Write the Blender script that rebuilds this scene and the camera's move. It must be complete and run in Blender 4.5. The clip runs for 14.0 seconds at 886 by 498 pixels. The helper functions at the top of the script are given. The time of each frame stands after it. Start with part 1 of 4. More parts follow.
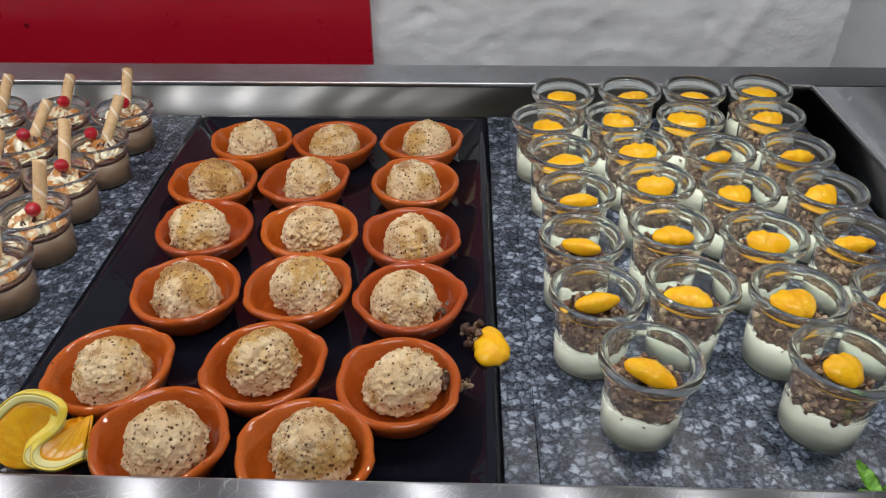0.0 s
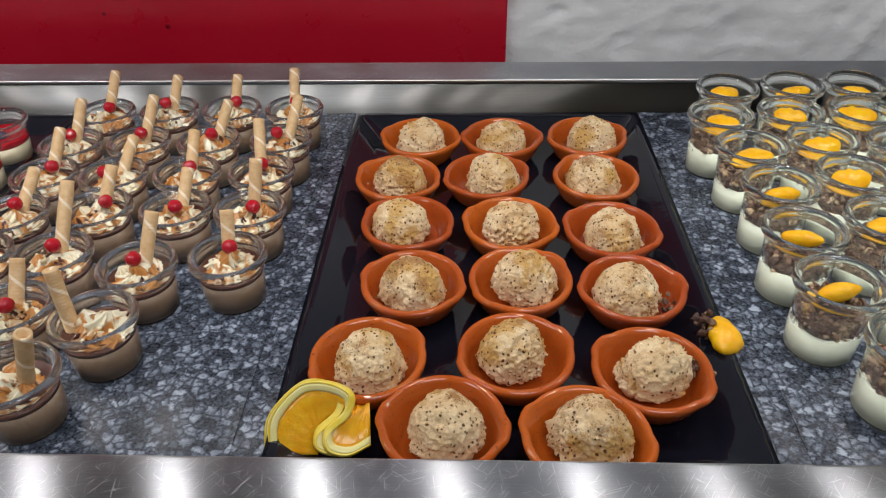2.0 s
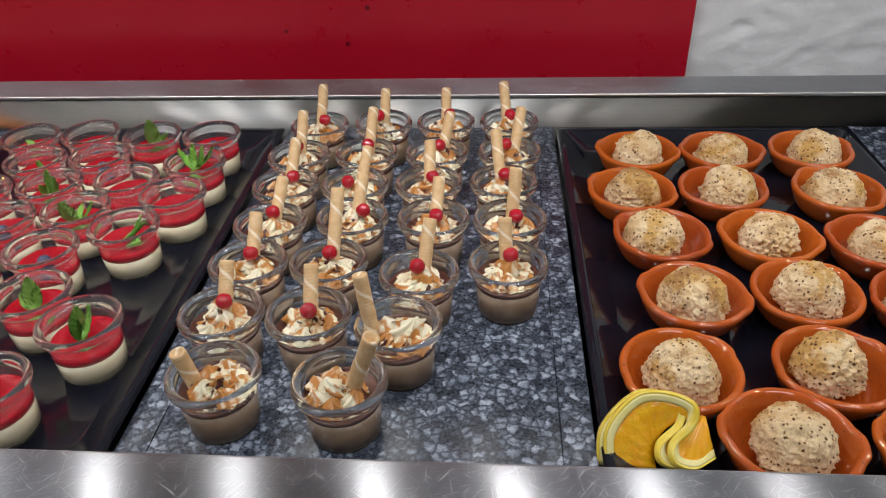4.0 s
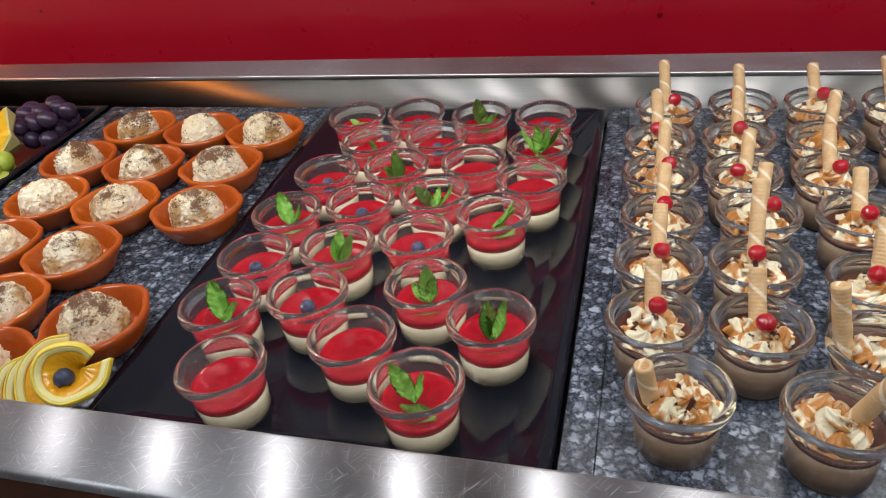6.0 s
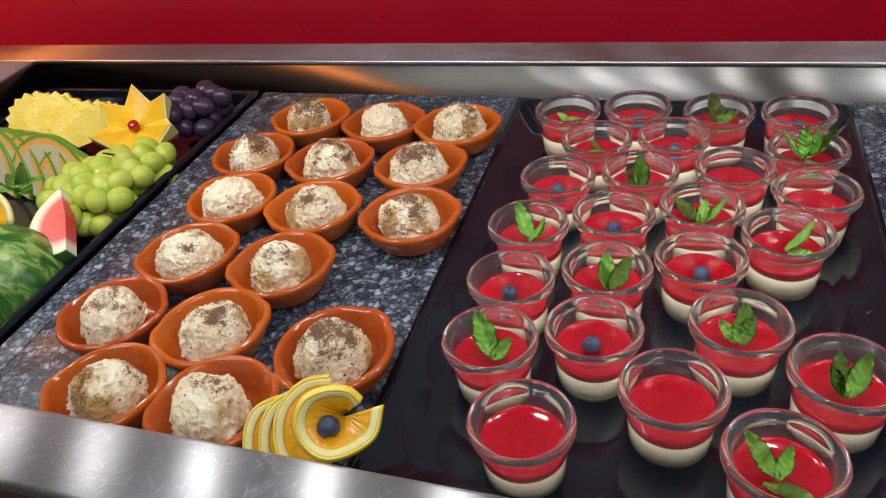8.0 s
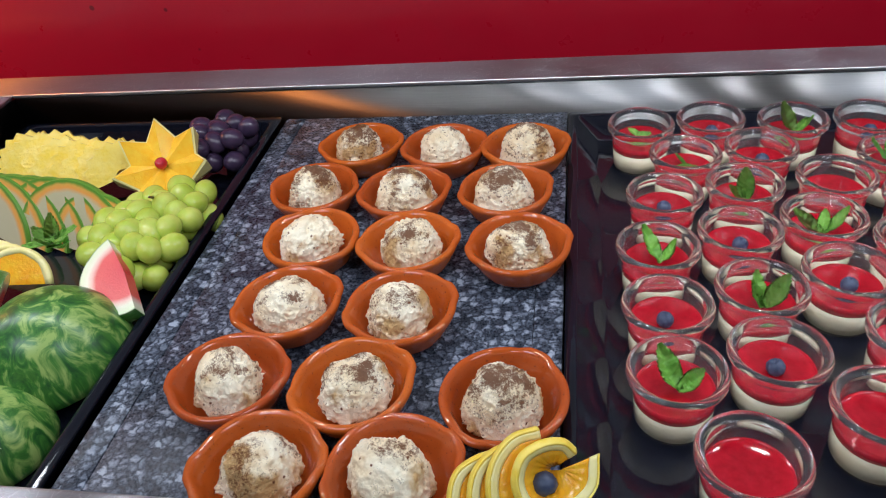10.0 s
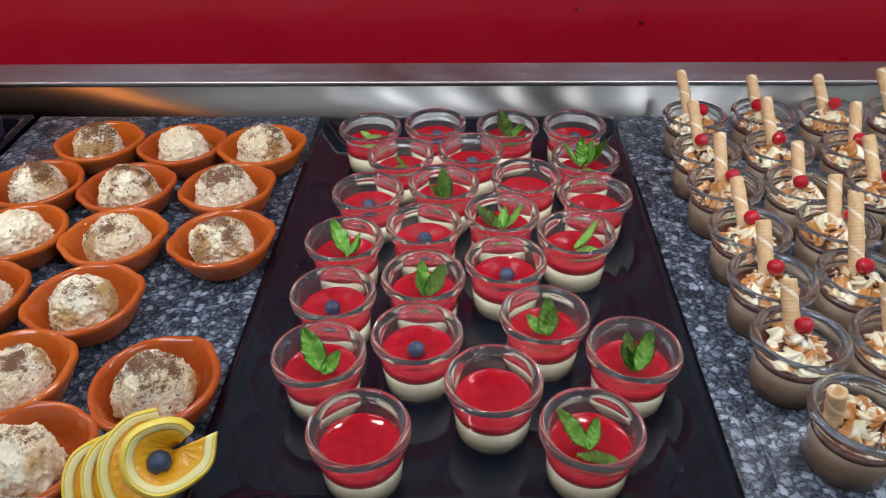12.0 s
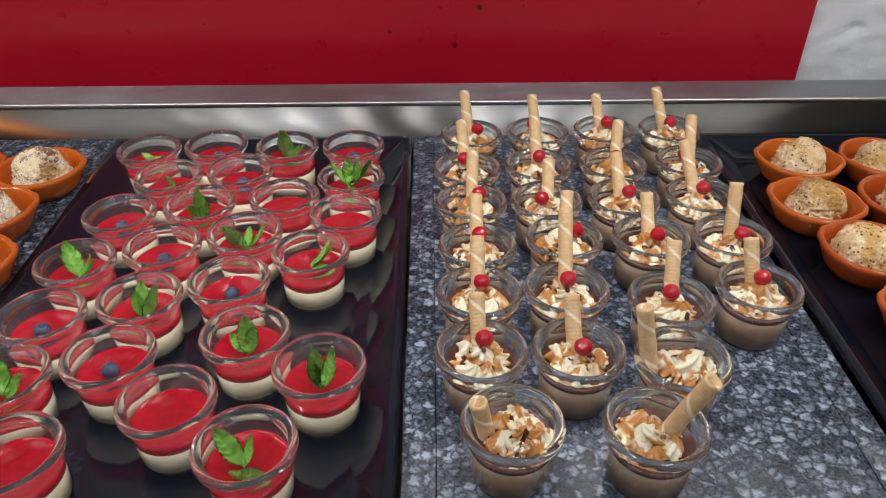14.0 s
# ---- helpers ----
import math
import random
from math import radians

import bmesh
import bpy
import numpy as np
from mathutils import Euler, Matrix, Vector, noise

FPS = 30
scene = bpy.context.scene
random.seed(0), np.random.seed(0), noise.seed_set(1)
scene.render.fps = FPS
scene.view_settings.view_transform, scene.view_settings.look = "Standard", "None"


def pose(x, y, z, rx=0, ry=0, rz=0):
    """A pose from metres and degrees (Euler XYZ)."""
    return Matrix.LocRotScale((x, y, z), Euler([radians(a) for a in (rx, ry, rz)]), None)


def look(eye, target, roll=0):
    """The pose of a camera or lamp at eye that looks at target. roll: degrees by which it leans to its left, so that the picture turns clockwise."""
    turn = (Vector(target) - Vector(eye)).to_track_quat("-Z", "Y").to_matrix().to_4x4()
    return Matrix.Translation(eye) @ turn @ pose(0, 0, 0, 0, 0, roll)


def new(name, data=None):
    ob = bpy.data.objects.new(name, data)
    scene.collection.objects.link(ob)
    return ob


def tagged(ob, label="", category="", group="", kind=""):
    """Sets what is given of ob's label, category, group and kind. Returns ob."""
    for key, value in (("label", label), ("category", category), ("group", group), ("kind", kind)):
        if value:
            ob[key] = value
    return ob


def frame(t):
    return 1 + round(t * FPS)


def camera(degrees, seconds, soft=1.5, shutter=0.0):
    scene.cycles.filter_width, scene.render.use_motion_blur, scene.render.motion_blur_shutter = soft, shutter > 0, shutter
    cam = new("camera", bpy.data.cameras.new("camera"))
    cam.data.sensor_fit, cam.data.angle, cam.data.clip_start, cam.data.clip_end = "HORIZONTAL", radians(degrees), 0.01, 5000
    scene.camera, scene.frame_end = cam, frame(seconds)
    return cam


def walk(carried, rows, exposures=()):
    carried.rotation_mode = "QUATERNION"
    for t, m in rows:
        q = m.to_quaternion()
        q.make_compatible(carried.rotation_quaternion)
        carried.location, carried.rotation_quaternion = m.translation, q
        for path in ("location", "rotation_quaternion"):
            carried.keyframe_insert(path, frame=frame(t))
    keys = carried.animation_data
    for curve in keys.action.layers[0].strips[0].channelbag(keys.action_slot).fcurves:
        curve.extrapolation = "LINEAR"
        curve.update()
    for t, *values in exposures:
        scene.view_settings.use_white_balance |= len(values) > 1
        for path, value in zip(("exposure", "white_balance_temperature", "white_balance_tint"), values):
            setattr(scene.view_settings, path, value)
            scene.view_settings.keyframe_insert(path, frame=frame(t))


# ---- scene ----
cam = camera(62.1, 14.0, soft=1.1)
PATH = [
    (0, (0.3, -0.765, 1.284), (0.248, 0.847, 0.102), -0.4),
    (0.5, (0.254, -0.781, 1.295), (0.177, 0.822, 0.103), -0.6),
    (1, (0.194, -0.789, 1.295), (0.104, 0.81, 0.097), -1.0),
    (1.5, (0.158, -0.786, 1.294), (0.064, 0.81, 0.093), -1.4),
    (2, (0.128, -0.786, 1.297), (0.06, 0.817, 0.102), -1.2),
    (2.2, (0.121, -0.783, 1.3), (0.057, 0.822, 0.11), -1.2),
    (4.3, (-0.102, -0.8, 1.279), (-0.295, 0.842, 0.154), -3.0),
    (4.5, (-0.118, -0.807, 1.278), (-0.357, 0.831, 0.156), -3.6),
    (5, (-0.178, -0.822, 1.278), (-0.532, 0.797, 0.159), -4.4),
    (5.5, (-0.243, -0.799, 1.275), (-0.73, 0.768, 0.131), -6.6),
    (6, (-0.285, -0.767, 1.273), (-0.802, 0.783, 0.121), -7.8),
    (6.5, (-0.316, -0.765, 1.276), (-0.848, 0.776, 0.118), -8.0),
    (7, (-0.373, -0.759, 1.274), (-0.939, 0.76, 0.103), -8.3),
    (7.5, (-0.442, -0.738, 1.271), (-1.033, 0.764, 0.091), -8.5),
    (8, (-0.479, -0.727, 1.272), (-1.085, 0.758, 0.076), -8.9),
    (8.2, (-0.513, -0.725, 1.276), (-1.118, 0.755, 0.075), -9.1),
    (10.3, (-0.656, -0.731, 1.29), (-0.922, 0.842, 0.083), -6.0),
    (10.5, (-0.626, -0.727, 1.286), (-0.836, 0.857, 0.083), -5.0),
    (11, (-0.565, -0.725, 1.28), (-0.692, 0.869, 0.079), -3.3),
    (11.5, (-0.526, -0.732, 1.281), (-0.62, 0.864, 0.079), -2.2),
    (12, (-0.491, -0.745, 1.283), (-0.562, 0.855, 0.085), -1.2),
    (12.5, (-0.401, -0.753, 1.282), (-0.447, 0.849, 0.085), -0.4),
    (13, (-0.355, -0.75, 1.278), (-0.373, 0.862, 0.095), -0.0),
    (13.5, (-0.325, -0.747, 1.283), (-0.332, 0.875, 0.113), -0.3),
    (14, (-0.304, -0.749, 1.283), (-0.283, 0.885, 0.129), -0.2),
]
walk(cam, [(t, look(eye, target, roll)) for t, eye, target, roll in PATH],
     [(0, 0.0, 6350, 10), (2.2, 0.0, 6450, 10), (4.5, 0.10, 6450, 10), (8.2, 0.18, 6500, 10), (10.3, 0.14, 5700, 10), (11, 0.14, 5750, 10), (12.5, 0.12, 6100, 10), (14, 0.12, 6400, 10)])

# ---------------------------------------------------------------- light
world = bpy.data.worlds.new("world")
scene.world = world
world.use_nodes = True
world.node_tree.nodes["Background"].inputs[0].default_value = (0.75, 0.8, 0.9, 1)
world.node_tree.nodes["Background"].inputs[1].default_value = 0.02
SPOT_W, ROOM_W, WARM_W = 0.32, 14.5, 1.9


def area_lamp(name, m, power, size, colour, shape="DISK", size_y=None, spread=180):
    lamp = bpy.data.lights.new(name, "AREA")
    lamp.energy, lamp.color, lamp.shape, lamp.size = power, colour, shape, size
    lamp.spread = radians(spread)
    if size_y:
        lamp.size_y = size_y
    ob = new(name, lamp)
    ob.matrix_world = m
    return ob


# a bar of small spots under the guard over the counter
for i in range(17):
    area_lamp("counter_spot", pose(-1.876 + 0.171 * i, -0.29, 1.36), SPOT_W, 0.036, (1.0, 0.97, 0.93), spread=170)
# two added fill lamps under the ceiling brighten the room
for x in (-1.6, 0.6):
    area_lamp("room_fill_lamp", pose(x, -1.5, 2.66), ROOM_W, 1.2, (0.93, 0.96, 1.0), "RECTANGLE", 0.6)
# warm heat lamp at the next station
area_lamp("heat_lamp", look((-1.85, -0.06, 1.32), (-1.80, 0.17, 0.98)), WARM_W, 0.1, (1.0, 0.30, 0.06))


# ---------------------------------------------------------------- materials
def material(name, colour=(0.5, 0.5, 0.5), rough=0.5, metal=0.0, **more):
    m = bpy.data.materials.new(name)
    m.use_nodes = True
    b = m.node_tree.nodes["Principled BSDF"]
    b.inputs["Base Color"].default_value = (*colour, 1)
    b.inputs["Roughness"].default_value = rough
    b.inputs["Metallic"].default_value = metal
    for key, value in more.items():
        b.inputs[key.replace("_", " ")].default_value = value
    return m


def node(m, kind, ins=(), **props):
    n = m.node_tree.nodes.new(kind)
    for key, value in props.items():
        setattr(n, key, value)
    for key, value in dict(ins).items():
        if isinstance(value, bpy.types.NodeSocket):
            m.node_tree.links.new(value, n.inputs[key])
        else:
            n.inputs[key].default_value = value
    return n


def coords(m, stretch=(1, 1, 1), kind="Object"):
    c = node(m, "ShaderNodeTexCoord")
    return node(m, "ShaderNodeMapping", {"Vector": c.outputs[kind], "Scale": stretch}).outputs[0]


def shuffled(m, vector, much=7.0):
    """Moves the texture by each object's own random number."""
    info = node(m, "ShaderNodeObjectInfo")
    mul = node(m, "ShaderNodeMath", {0: info.outputs["Random"], 1: much}, operation="MULTIPLY")
    return node(m, "ShaderNodeVectorMath", {0: vector, 1: mul.outputs[0]}, operation="ADD").outputs[0]


def noise_of(m, vector, scale, detail=4.0, rough=0.55, distort=0.0):
    return node(m, "ShaderNodeTexNoise", {"Vector": vector, "Scale": scale, "Detail": detail, "Roughness": rough, "Distortion": distort}).outputs[0]


def ramp(m, value, *stops, mode="LINEAR"):
    r = node(m, "ShaderNodeValToRGB", {0: value})
    r.color_ramp.interpolation = mode
    e = r.color_ramp.elements
    while len(e) < len(stops):
        e.new(0.5)
    for el, (at, c) in zip(e, stops):
        el.position = at
        el.color = (*c, 1) if len(c) == 3 else c
    return r.outputs[0]


def grey(m, value, a, b, lo=0.0, hi=1.0):
    return node(m, "ShaderNodeMapRange", {0: value, 1: a, 2: b, 3: lo, 4: hi}).outputs[0]


def blend(m, fac, a, b):
    n = node(m, "ShaderNodeMix", data_type="RGBA")
    for i, v in ((0, fac), (6, a), (7, b)):
        if isinstance(v, bpy.types.NodeSocket):
            m.node_tree.links.new(v, n.inputs[i])
        else:
            n.inputs[i].default_value = v if i == 0 else (*v, 1)
    return n.outputs[2]


def wire(m, value, where):
    m.node_tree.links.new(value, m.node_tree.nodes["Principled BSDF"].inputs[where])


def bump(m, height, strength=0.3, distance=0.001):
    n = node(m, "ShaderNodeBump", {"Height": height, "Strength": strength, "Distance": distance})
    wire(m, n.outputs[0], "Normal")


def mat_steel(name, rough=0.3, aniso=0.85, colour=(0.62, 0.61, 0.60), worn=0.45):
    m = material(name, colour, rough, 1.0)
    v = coords(m)
    fine = noise_of(m, coords(m, (6, 900, 900)), 3.0, 3)
    scratch = noise_of(m, coords(m, (40, 14, 40)), 9.0, 6, 0.7, 1.0)
    smear = noise_of(m, v, 14.0, 4)
    sheen = blend(m, grey(m, fine, 0.3, 0.7), tuple(c * 0.9 for c in colour), tuple(min(1, c * 1.08) for c in colour))
    r = node(m, "ShaderNodeMath", {0: grey(m, scratch, 0.5, 0.8, 0.0, 0.05), 1: grey(m, smear, 0.3, 0.7, rough - 0.02, rough + 0.03)}, operation="ADD")
    # short scratches in many directions
    lines = None
    for turn, seed in ((0.6, 3.0), (-0.9, 11.0), (1.4, 23.0), (-0.3, 37.0), (2.2, 51.0)):
        c = node(m, "ShaderNodeMapping", {"Vector": node(m, "ShaderNodeTexCoord").outputs["Object"], "Location": (seed, seed, 0), "Rotation": (0, 0, turn)}).outputs[0]
        c = node(m, "ShaderNodeMapping", {"Vector": c, "Scale": (60, 1100, 60)}).outputs[0]
        one = grey(m, noise_of(m, c, 1.0, 2, 0.5, 0.15), 0.665, 0.72)
        lines = one if lines is None else node(m, "ShaderNodeMath", {0: lines, 1: one}, operation="MAXIMUM").outputs[0]
    both = node(m, "ShaderNodeMath", {0: r.outputs[0], 1: grey(m, lines, 0.0, 1.0, 0.0, worn)}, operation="ADD").outputs[0]
    wire(m, both, "Roughness")
    wire(m, blend(m, grey(m, lines, 0.0, 1.0, 0.0, 1.1 * worn), sheen, (0.85, 0.85, 0.86)), "Base Color")
    m.node_tree.nodes["Principled BSDF"].inputs["Anisotropic"].default_value = aniso
    m.node_tree.nodes["Principled BSDF"].inputs["Anisotropic Rotation"].default_value = 0.25
    t = node(m, "ShaderNodeTangent", direction_type="UV_MAP")
    wire(m, t.outputs[0], "Tangent")
    return m


def mat_granite():
    m = material("polished_granite", rough=0.3)
    v = coords(m)
    warp = node(m, "ShaderNodeTexNoise", {"Vector": v, "Scale": 140.0, "Detail": 4.0, "Roughness": 0.65})
    bent = node(m, "ShaderNodeVectorMath", {0: warp.outputs["Color"], 1: (0.011, 0.011, 0.011)}, operation="MULTIPLY")
    w = node(m, "ShaderNodeVectorMath", {0: v, 1: bent.outputs[0]}, operation="ADD").outputs[0]
    cells = node(m, "ShaderNodeTexVoronoi", {"Vector": w, "Scale": 140.0, "Randomness": 1.0}, feature="F1")
    edge = node(m, "ShaderNodeTexVoronoi", {"Vector": w, "Scale": 140.0, "Randomness": 1.0}, feature="DISTANCE_TO_EDGE")
    tone = node(m, "ShaderNodeSeparateColor", {0: cells.outputs["Color"]}).outputs[0]
    grain, big = noise_of(m, v, 420.0, 4, 0.65), noise_of(m, v, 70.0, 5, 0.65)
    lit = node(m, "ShaderNodeMath", {0: grey(m, edge.outputs["Distance"], 0.0, 0.26, 0.22, 1.0), 1: grey(m, tone, 0.05, 1.0, 0.25, 1.0)}, operation="MULTIPLY").outputs[0]
    lit = node(m, "ShaderNodeMath", {0: lit, 1: grey(m, big, 0.32, 0.66, 0.35, 1.35)}, operation="MULTIPLY").outputs[0]
    lit = node(m, "ShaderNodeMath", {0: lit, 1: grey(m, grain, 0.3, 0.7, -0.10, 0.12)}, operation="ADD").outputs[0]
    wire(m, ramp(m, lit, (0.04, (0.010, 0.012, 0.019)), (0.24, (0.042, 0.050, 0.070)), (0.50, (0.130, 0.150, 0.195)), (0.95, (0.35, 0.39, 0.47))), "Base Color")
    wire(m, grey(m, grain, 0.3, 0.7, 0.22, 0.36), "Roughness")
    m.node_tree.nodes["Principled BSDF"].inputs["Specular IOR Level"].default_value = 0.22
    bump(m, node(m, "ShaderNodeMath", {0: noise_of(m, v, 60.0, 3), 1: grain}, operation="ADD").outputs[0], 0.06, 0.0008)
    return m


def mat_terracotta():
    m = material("glazed_terracotta", rough=0.16)
    v = shuffled(m, coords(m))
    n1, n2 = noise_of(m, v, 26.0, 4), noise_of(m, v, 420.0, 3)
    info = node(m, "ShaderNodeObjectInfo")
    ca = blend(m, info.outputs["Random"], (0.50, 0.105, 0.010), (0.36, 0.058, 0.010))
    cb = blend(m, info.outputs["Random"], (0.56, 0.13, 0.014), (0.43, 0.078, 0.014))
    c = blend(m, grey(m, n1, 0.35, 0.68), ca, cb)
    c = blend(m, grey(m, n2, 0.62, 0.74), c, (0.20, 0.045, 0.015))
    wire(m, c, "Base Color")
    wire(m, grey(m, n1, 0.3, 0.7, 0.05, 0.11), "Roughness")
    m.node_tree.nodes["Principled BSDF"].inputs["Specular IOR Level"].default_value = 0.7
    bump(m, noise_of(m, v, 75.0, 3), 0.22, 0.0016)
    return m


def mat_scoop(name, light, mid, speck, dust, dust_at, speck_share, custard):
    """Crumbly mousse: custard-coloured patches, cocoa dust on what faces up, small dark specks."""
    m = material(name, light, 0.7, Specular_IOR_Level=0.15)
    v = shuffled(m, coords(m))
    crumb, fine, broad = noise_of(m, v, 300.0, 5, 0.65), noise_of(m, v, 800.0, 4, 0.7), noise_of(m, v, 42.0, 4, 0.6)
    c = blend(m, grey(m, broad, 0.36, 0.66), light, mid)
    c = blend(m, grey(m, noise_of(m, v, 27.0, 4, 0.6), 0.51, 0.60, 0.0, 0.9), c, custard)
    c = blend(m, grey(m, crumb, 0.56, 0.72, 0.0, 0.45), c, mid)
    up = node(m, "ShaderNodeSeparateXYZ", {0: node(m, "ShaderNodeNewGeometry").outputs["Normal"]}).outputs[2]
    patch = node(m, "ShaderNodeMath", {0: grey(m, up, -0.4, 0.9, 0.45, 1.0), 1: noise_of(m, v, 48.0, 5, 0.65)}, operation="MULTIPLY").outputs[0]
    heavy = grey(m, node(m, "ShaderNodeObjectInfo").outputs["Random"], 0.0, 1.0, -0.06, 0.08)
    grains = node(m, "ShaderNodeMath", {0: grey(m, fine, 0.25, 0.75, -0.11, 0.11), 1: heavy}, operation="ADD").outputs[0]
    patch = node(m, "ShaderNodeMath", {0: patch, 1: grains}, operation="ADD").outputs[0]
    c = blend(m, grey(m, patch, dust_at, dust_at + 0.13, 0.0, 0.92), c, dust)
    dots = node(m, "ShaderNodeTexVoronoi", {"Vector": v, "Scale": 330.0, "Randomness": 1.0}, feature="F1")
    away = node(m, "ShaderNodeMath", {0: dots.outputs["Distance"], 1: grey(m, crumb, 0.2, 0.8, -0.30, 0.30)}, operation="ADD").outputs[0]
    chosen = grey(m, node(m, "ShaderNodeSeparateColor", {0: dots.outputs["Color"]}).outputs[0], 1.0 - speck_share, 1.03 - speck_share)
    c = blend(m, node(m, "ShaderNodeMath", {0: grey(m, away, 0.42, 0.20), 1: chosen}, operation="MULTIPLY").outputs[0], c, speck)
    wire(m, c, "Base Color")
    bump(m, node(m, "ShaderNodeMath", {0: crumb, 1: fine}, operation="ADD").outputs[0], 0.6, 0.0014)
    return m


def mat_plaster():
    m = material("whitewashed_plaster", rough=0.7)
    v = coords(m)
    n1, n2 = noise_of(m, v, 9.0, 6, 0.62), noise_of(m, v, 160.0, 4)
    wire(m, blend(m, grey(m, n1, 0.35, 0.7), (0.74, 0.75, 0.77), (0.86, 0.87, 0.88)), "Base Color")
    bump(m, node(m, "ShaderNodeMath", {0: n1, 1: n2}, operation="ADD").outputs[0], 0.35, 0.004)
    return m


def mat_red_panel():
    m = material("red_lacquered_panel", rough=0.32)
    v = coords(m)
    n1 = noise_of(m, v, 5.0, 4)
    c = blend(m, grey(m, n1, 0.3, 0.7), (0.41, 0.004, 0.019), (0.46, 0.007, 0.024))
    spots = node(m, "ShaderNodeTexVoronoi", {"Vector": v, "Scale": 24.0, "Randomness": 1.0}, feature="F1")
    mask = node(m, "ShaderNodeMath", {0: grey(m, spots.outputs["Distance"], 0.10, 0.07), 1: grey(m, noise_of(m, v, 3.2, 3), 0.55, 0.57)}, operation="MULTIPLY").outputs[0]
    wire(m, blend(m, mask, c, (0.13, 0.002, 0.007)), "Base Color")
    wire(m, grey(m, noise_of(m, v, 30.0, 4), 0.3, 0.7, 0.26, 0.40), "Roughness")
    bump(m, noise_of(m, v, 50.0, 4), 0.05, 0.002)
    return m


def mat_glass(name, tint):
    m = material(name, tint, 0.02, Transmission_Weight=0.985, IOR=1.45)
    return m


def mat_food(name, a, b, scale, rough=0.4, bumps=0.2, depth=0.0006, sss=0.0, radius=(0.01, 0.005, 0.003), coat=0.0):
    m = material(name, a, rough)
    v = shuffled(m, coords(m))
    n1 = noise_of(m, v, scale, 5, 0.6)
    wire(m, blend(m, grey(m, n1, 0.32, 0.68), a, b), "Base Color")
    bs = m.node_tree.nodes["Principled BSDF"]
    bs.inputs["Subsurface Weight"].default_value = sss
    bs.inputs["Subsurface Radius"].default_value = radius
    bs.inputs["Subsurface Scale"].default_value = 0.4
    bs.inputs["Coat Weight"].default_value = coat
    bs.inputs["Coat Roughness"].default_value = 0.06
    if bumps:
        bump(m, noise_of(m, v, scale * 3, 4), bumps, depth)
    return m


def mat_cream():
    m = material("whipped_cream_with_sauce", rough=0.26)
    v = shuffled(m, coords(m))
    n1, n2 = noise_of(m, v, 62.0, 2, 0.5, 0.8), noise_of(m, shuffled(m, coords(m), 3.1), 75.0, 2, 0.5, 0.8)
    c = blend(m, grey(m, noise_of(m, v, 40.0), 0.3, 0.7), (0.84, 0.74, 0.47), (0.92, 0.87, 0.70))
    c = blend(m, grey(m, n1, 0.465, 0.55), c, (0.52, 0.22, 0.055))
    c = blend(m, grey(m, n2, 0.60, 0.66), c, (0.06, 0.014, 0.008))
    wire(m, c, "Base Color")
    return m


def mat_islands(name, *stops, rough=0.6, bumps=0.5, scale=600.0):
    m = material(name, rough=rough)
    r = node(m, "ShaderNodeNewGeometry").outputs["Random Per Island"]
    c = ramp(m, r, *stops)
    n1 = noise_of(m, coords(m), scale, 4)
    wire(m, blend(m, grey(m, n1, 0.3, 0.75, 0.0, 0.6), c, tuple(0.35 * x for x in stops[0][1])), "Base Color")
    bump(m, n1, bumps, 0.0012)
    return m


def mat_leaf():
    m = material("mint_leaf", rough=0.42, Subsurface_Weight=0.15, Subsurface_Radius=(0.002, 0.005, 0.001), Subsurface_Scale=0.5)
    v = shuffled(m, coords(m))
    n1 = noise_of(m, v, 120.0, 4)
    info = node(m, "ShaderNodeObjectInfo")
    a = blend(m, info.outputs["Random"], (0.12, 0.36, 0.025), (0.22, 0.50, 0.05))
    wire(m, blend(m, grey(m, n1, 0.3, 0.7), a, (0.30, 0.58, 0.10)), "Base Color")
    ridges = node(m, "ShaderNodeTexWave", {"Vector": coords(m), "Scale": 180.0, "Distortion": 2.0})
    bump(m, ridges.outputs["Fac"], 0.2, 0.0004)
    return m


def mat_radial(name, stops, scale, rough=0.35, axis=(1, 1, 0), bumps=0.3):
    """Bands by the distance from the object's own middle: flesh, pith and rind of cut fruit."""
    m = material(name, rough=rough)
    v = coords(m, axis)
    n1 = noise_of(m, coords(m), 90.0, 4)
    d = node(m, "ShaderNodeVectorMath", {0: v}, operation="LENGTH").outputs["Value"]
    d = node(m, "ShaderNodeMath", {0: d, 1: scale}, operation="DIVIDE").outputs[0]
    d = node(m, "ShaderNodeMath", {0: d, 1: grey(m, n1, 0.2, 0.8, -0.02, 0.02)}, operation="ADD").outputs[0]
    wire(m, ramp(m, d, *stops), "Base Color")
    bump(m, noise_of(m, coords(m), 350.0, 4), bumps, 0.0008)
    return m


STEEL = mat_steel("brushed_steel", 0.295, 1.0, (0.37, 0.38, 0.405))
# the same steel for inside the well, its dimness there put into the colour
STEEL_WELL_DIM = mat_steel("brushed_steel_well_dim", 0.30, 0.9, (0.215, 0.21, 0.205), 0.0)
# steel with a lightened colour, for the highlight on the folded edges
STEEL_EDGE_LIT = material("lightened_steel_edge", (0.72, 0.72, 0.72), 0.36, 1.0)
GRANITE = mat_granite()
TERRACOTTA = mat_terracotta()
SCOOP_NUT = mat_scoop("nut_mousse", (0.87, 0.70, 0.45), (0.70, 0.48, 0.25), (0.12, 0.052, 0.022), (0.36, 0.18, 0.065), 0.50, 0.42, (0.60, 0.35, 0.10))
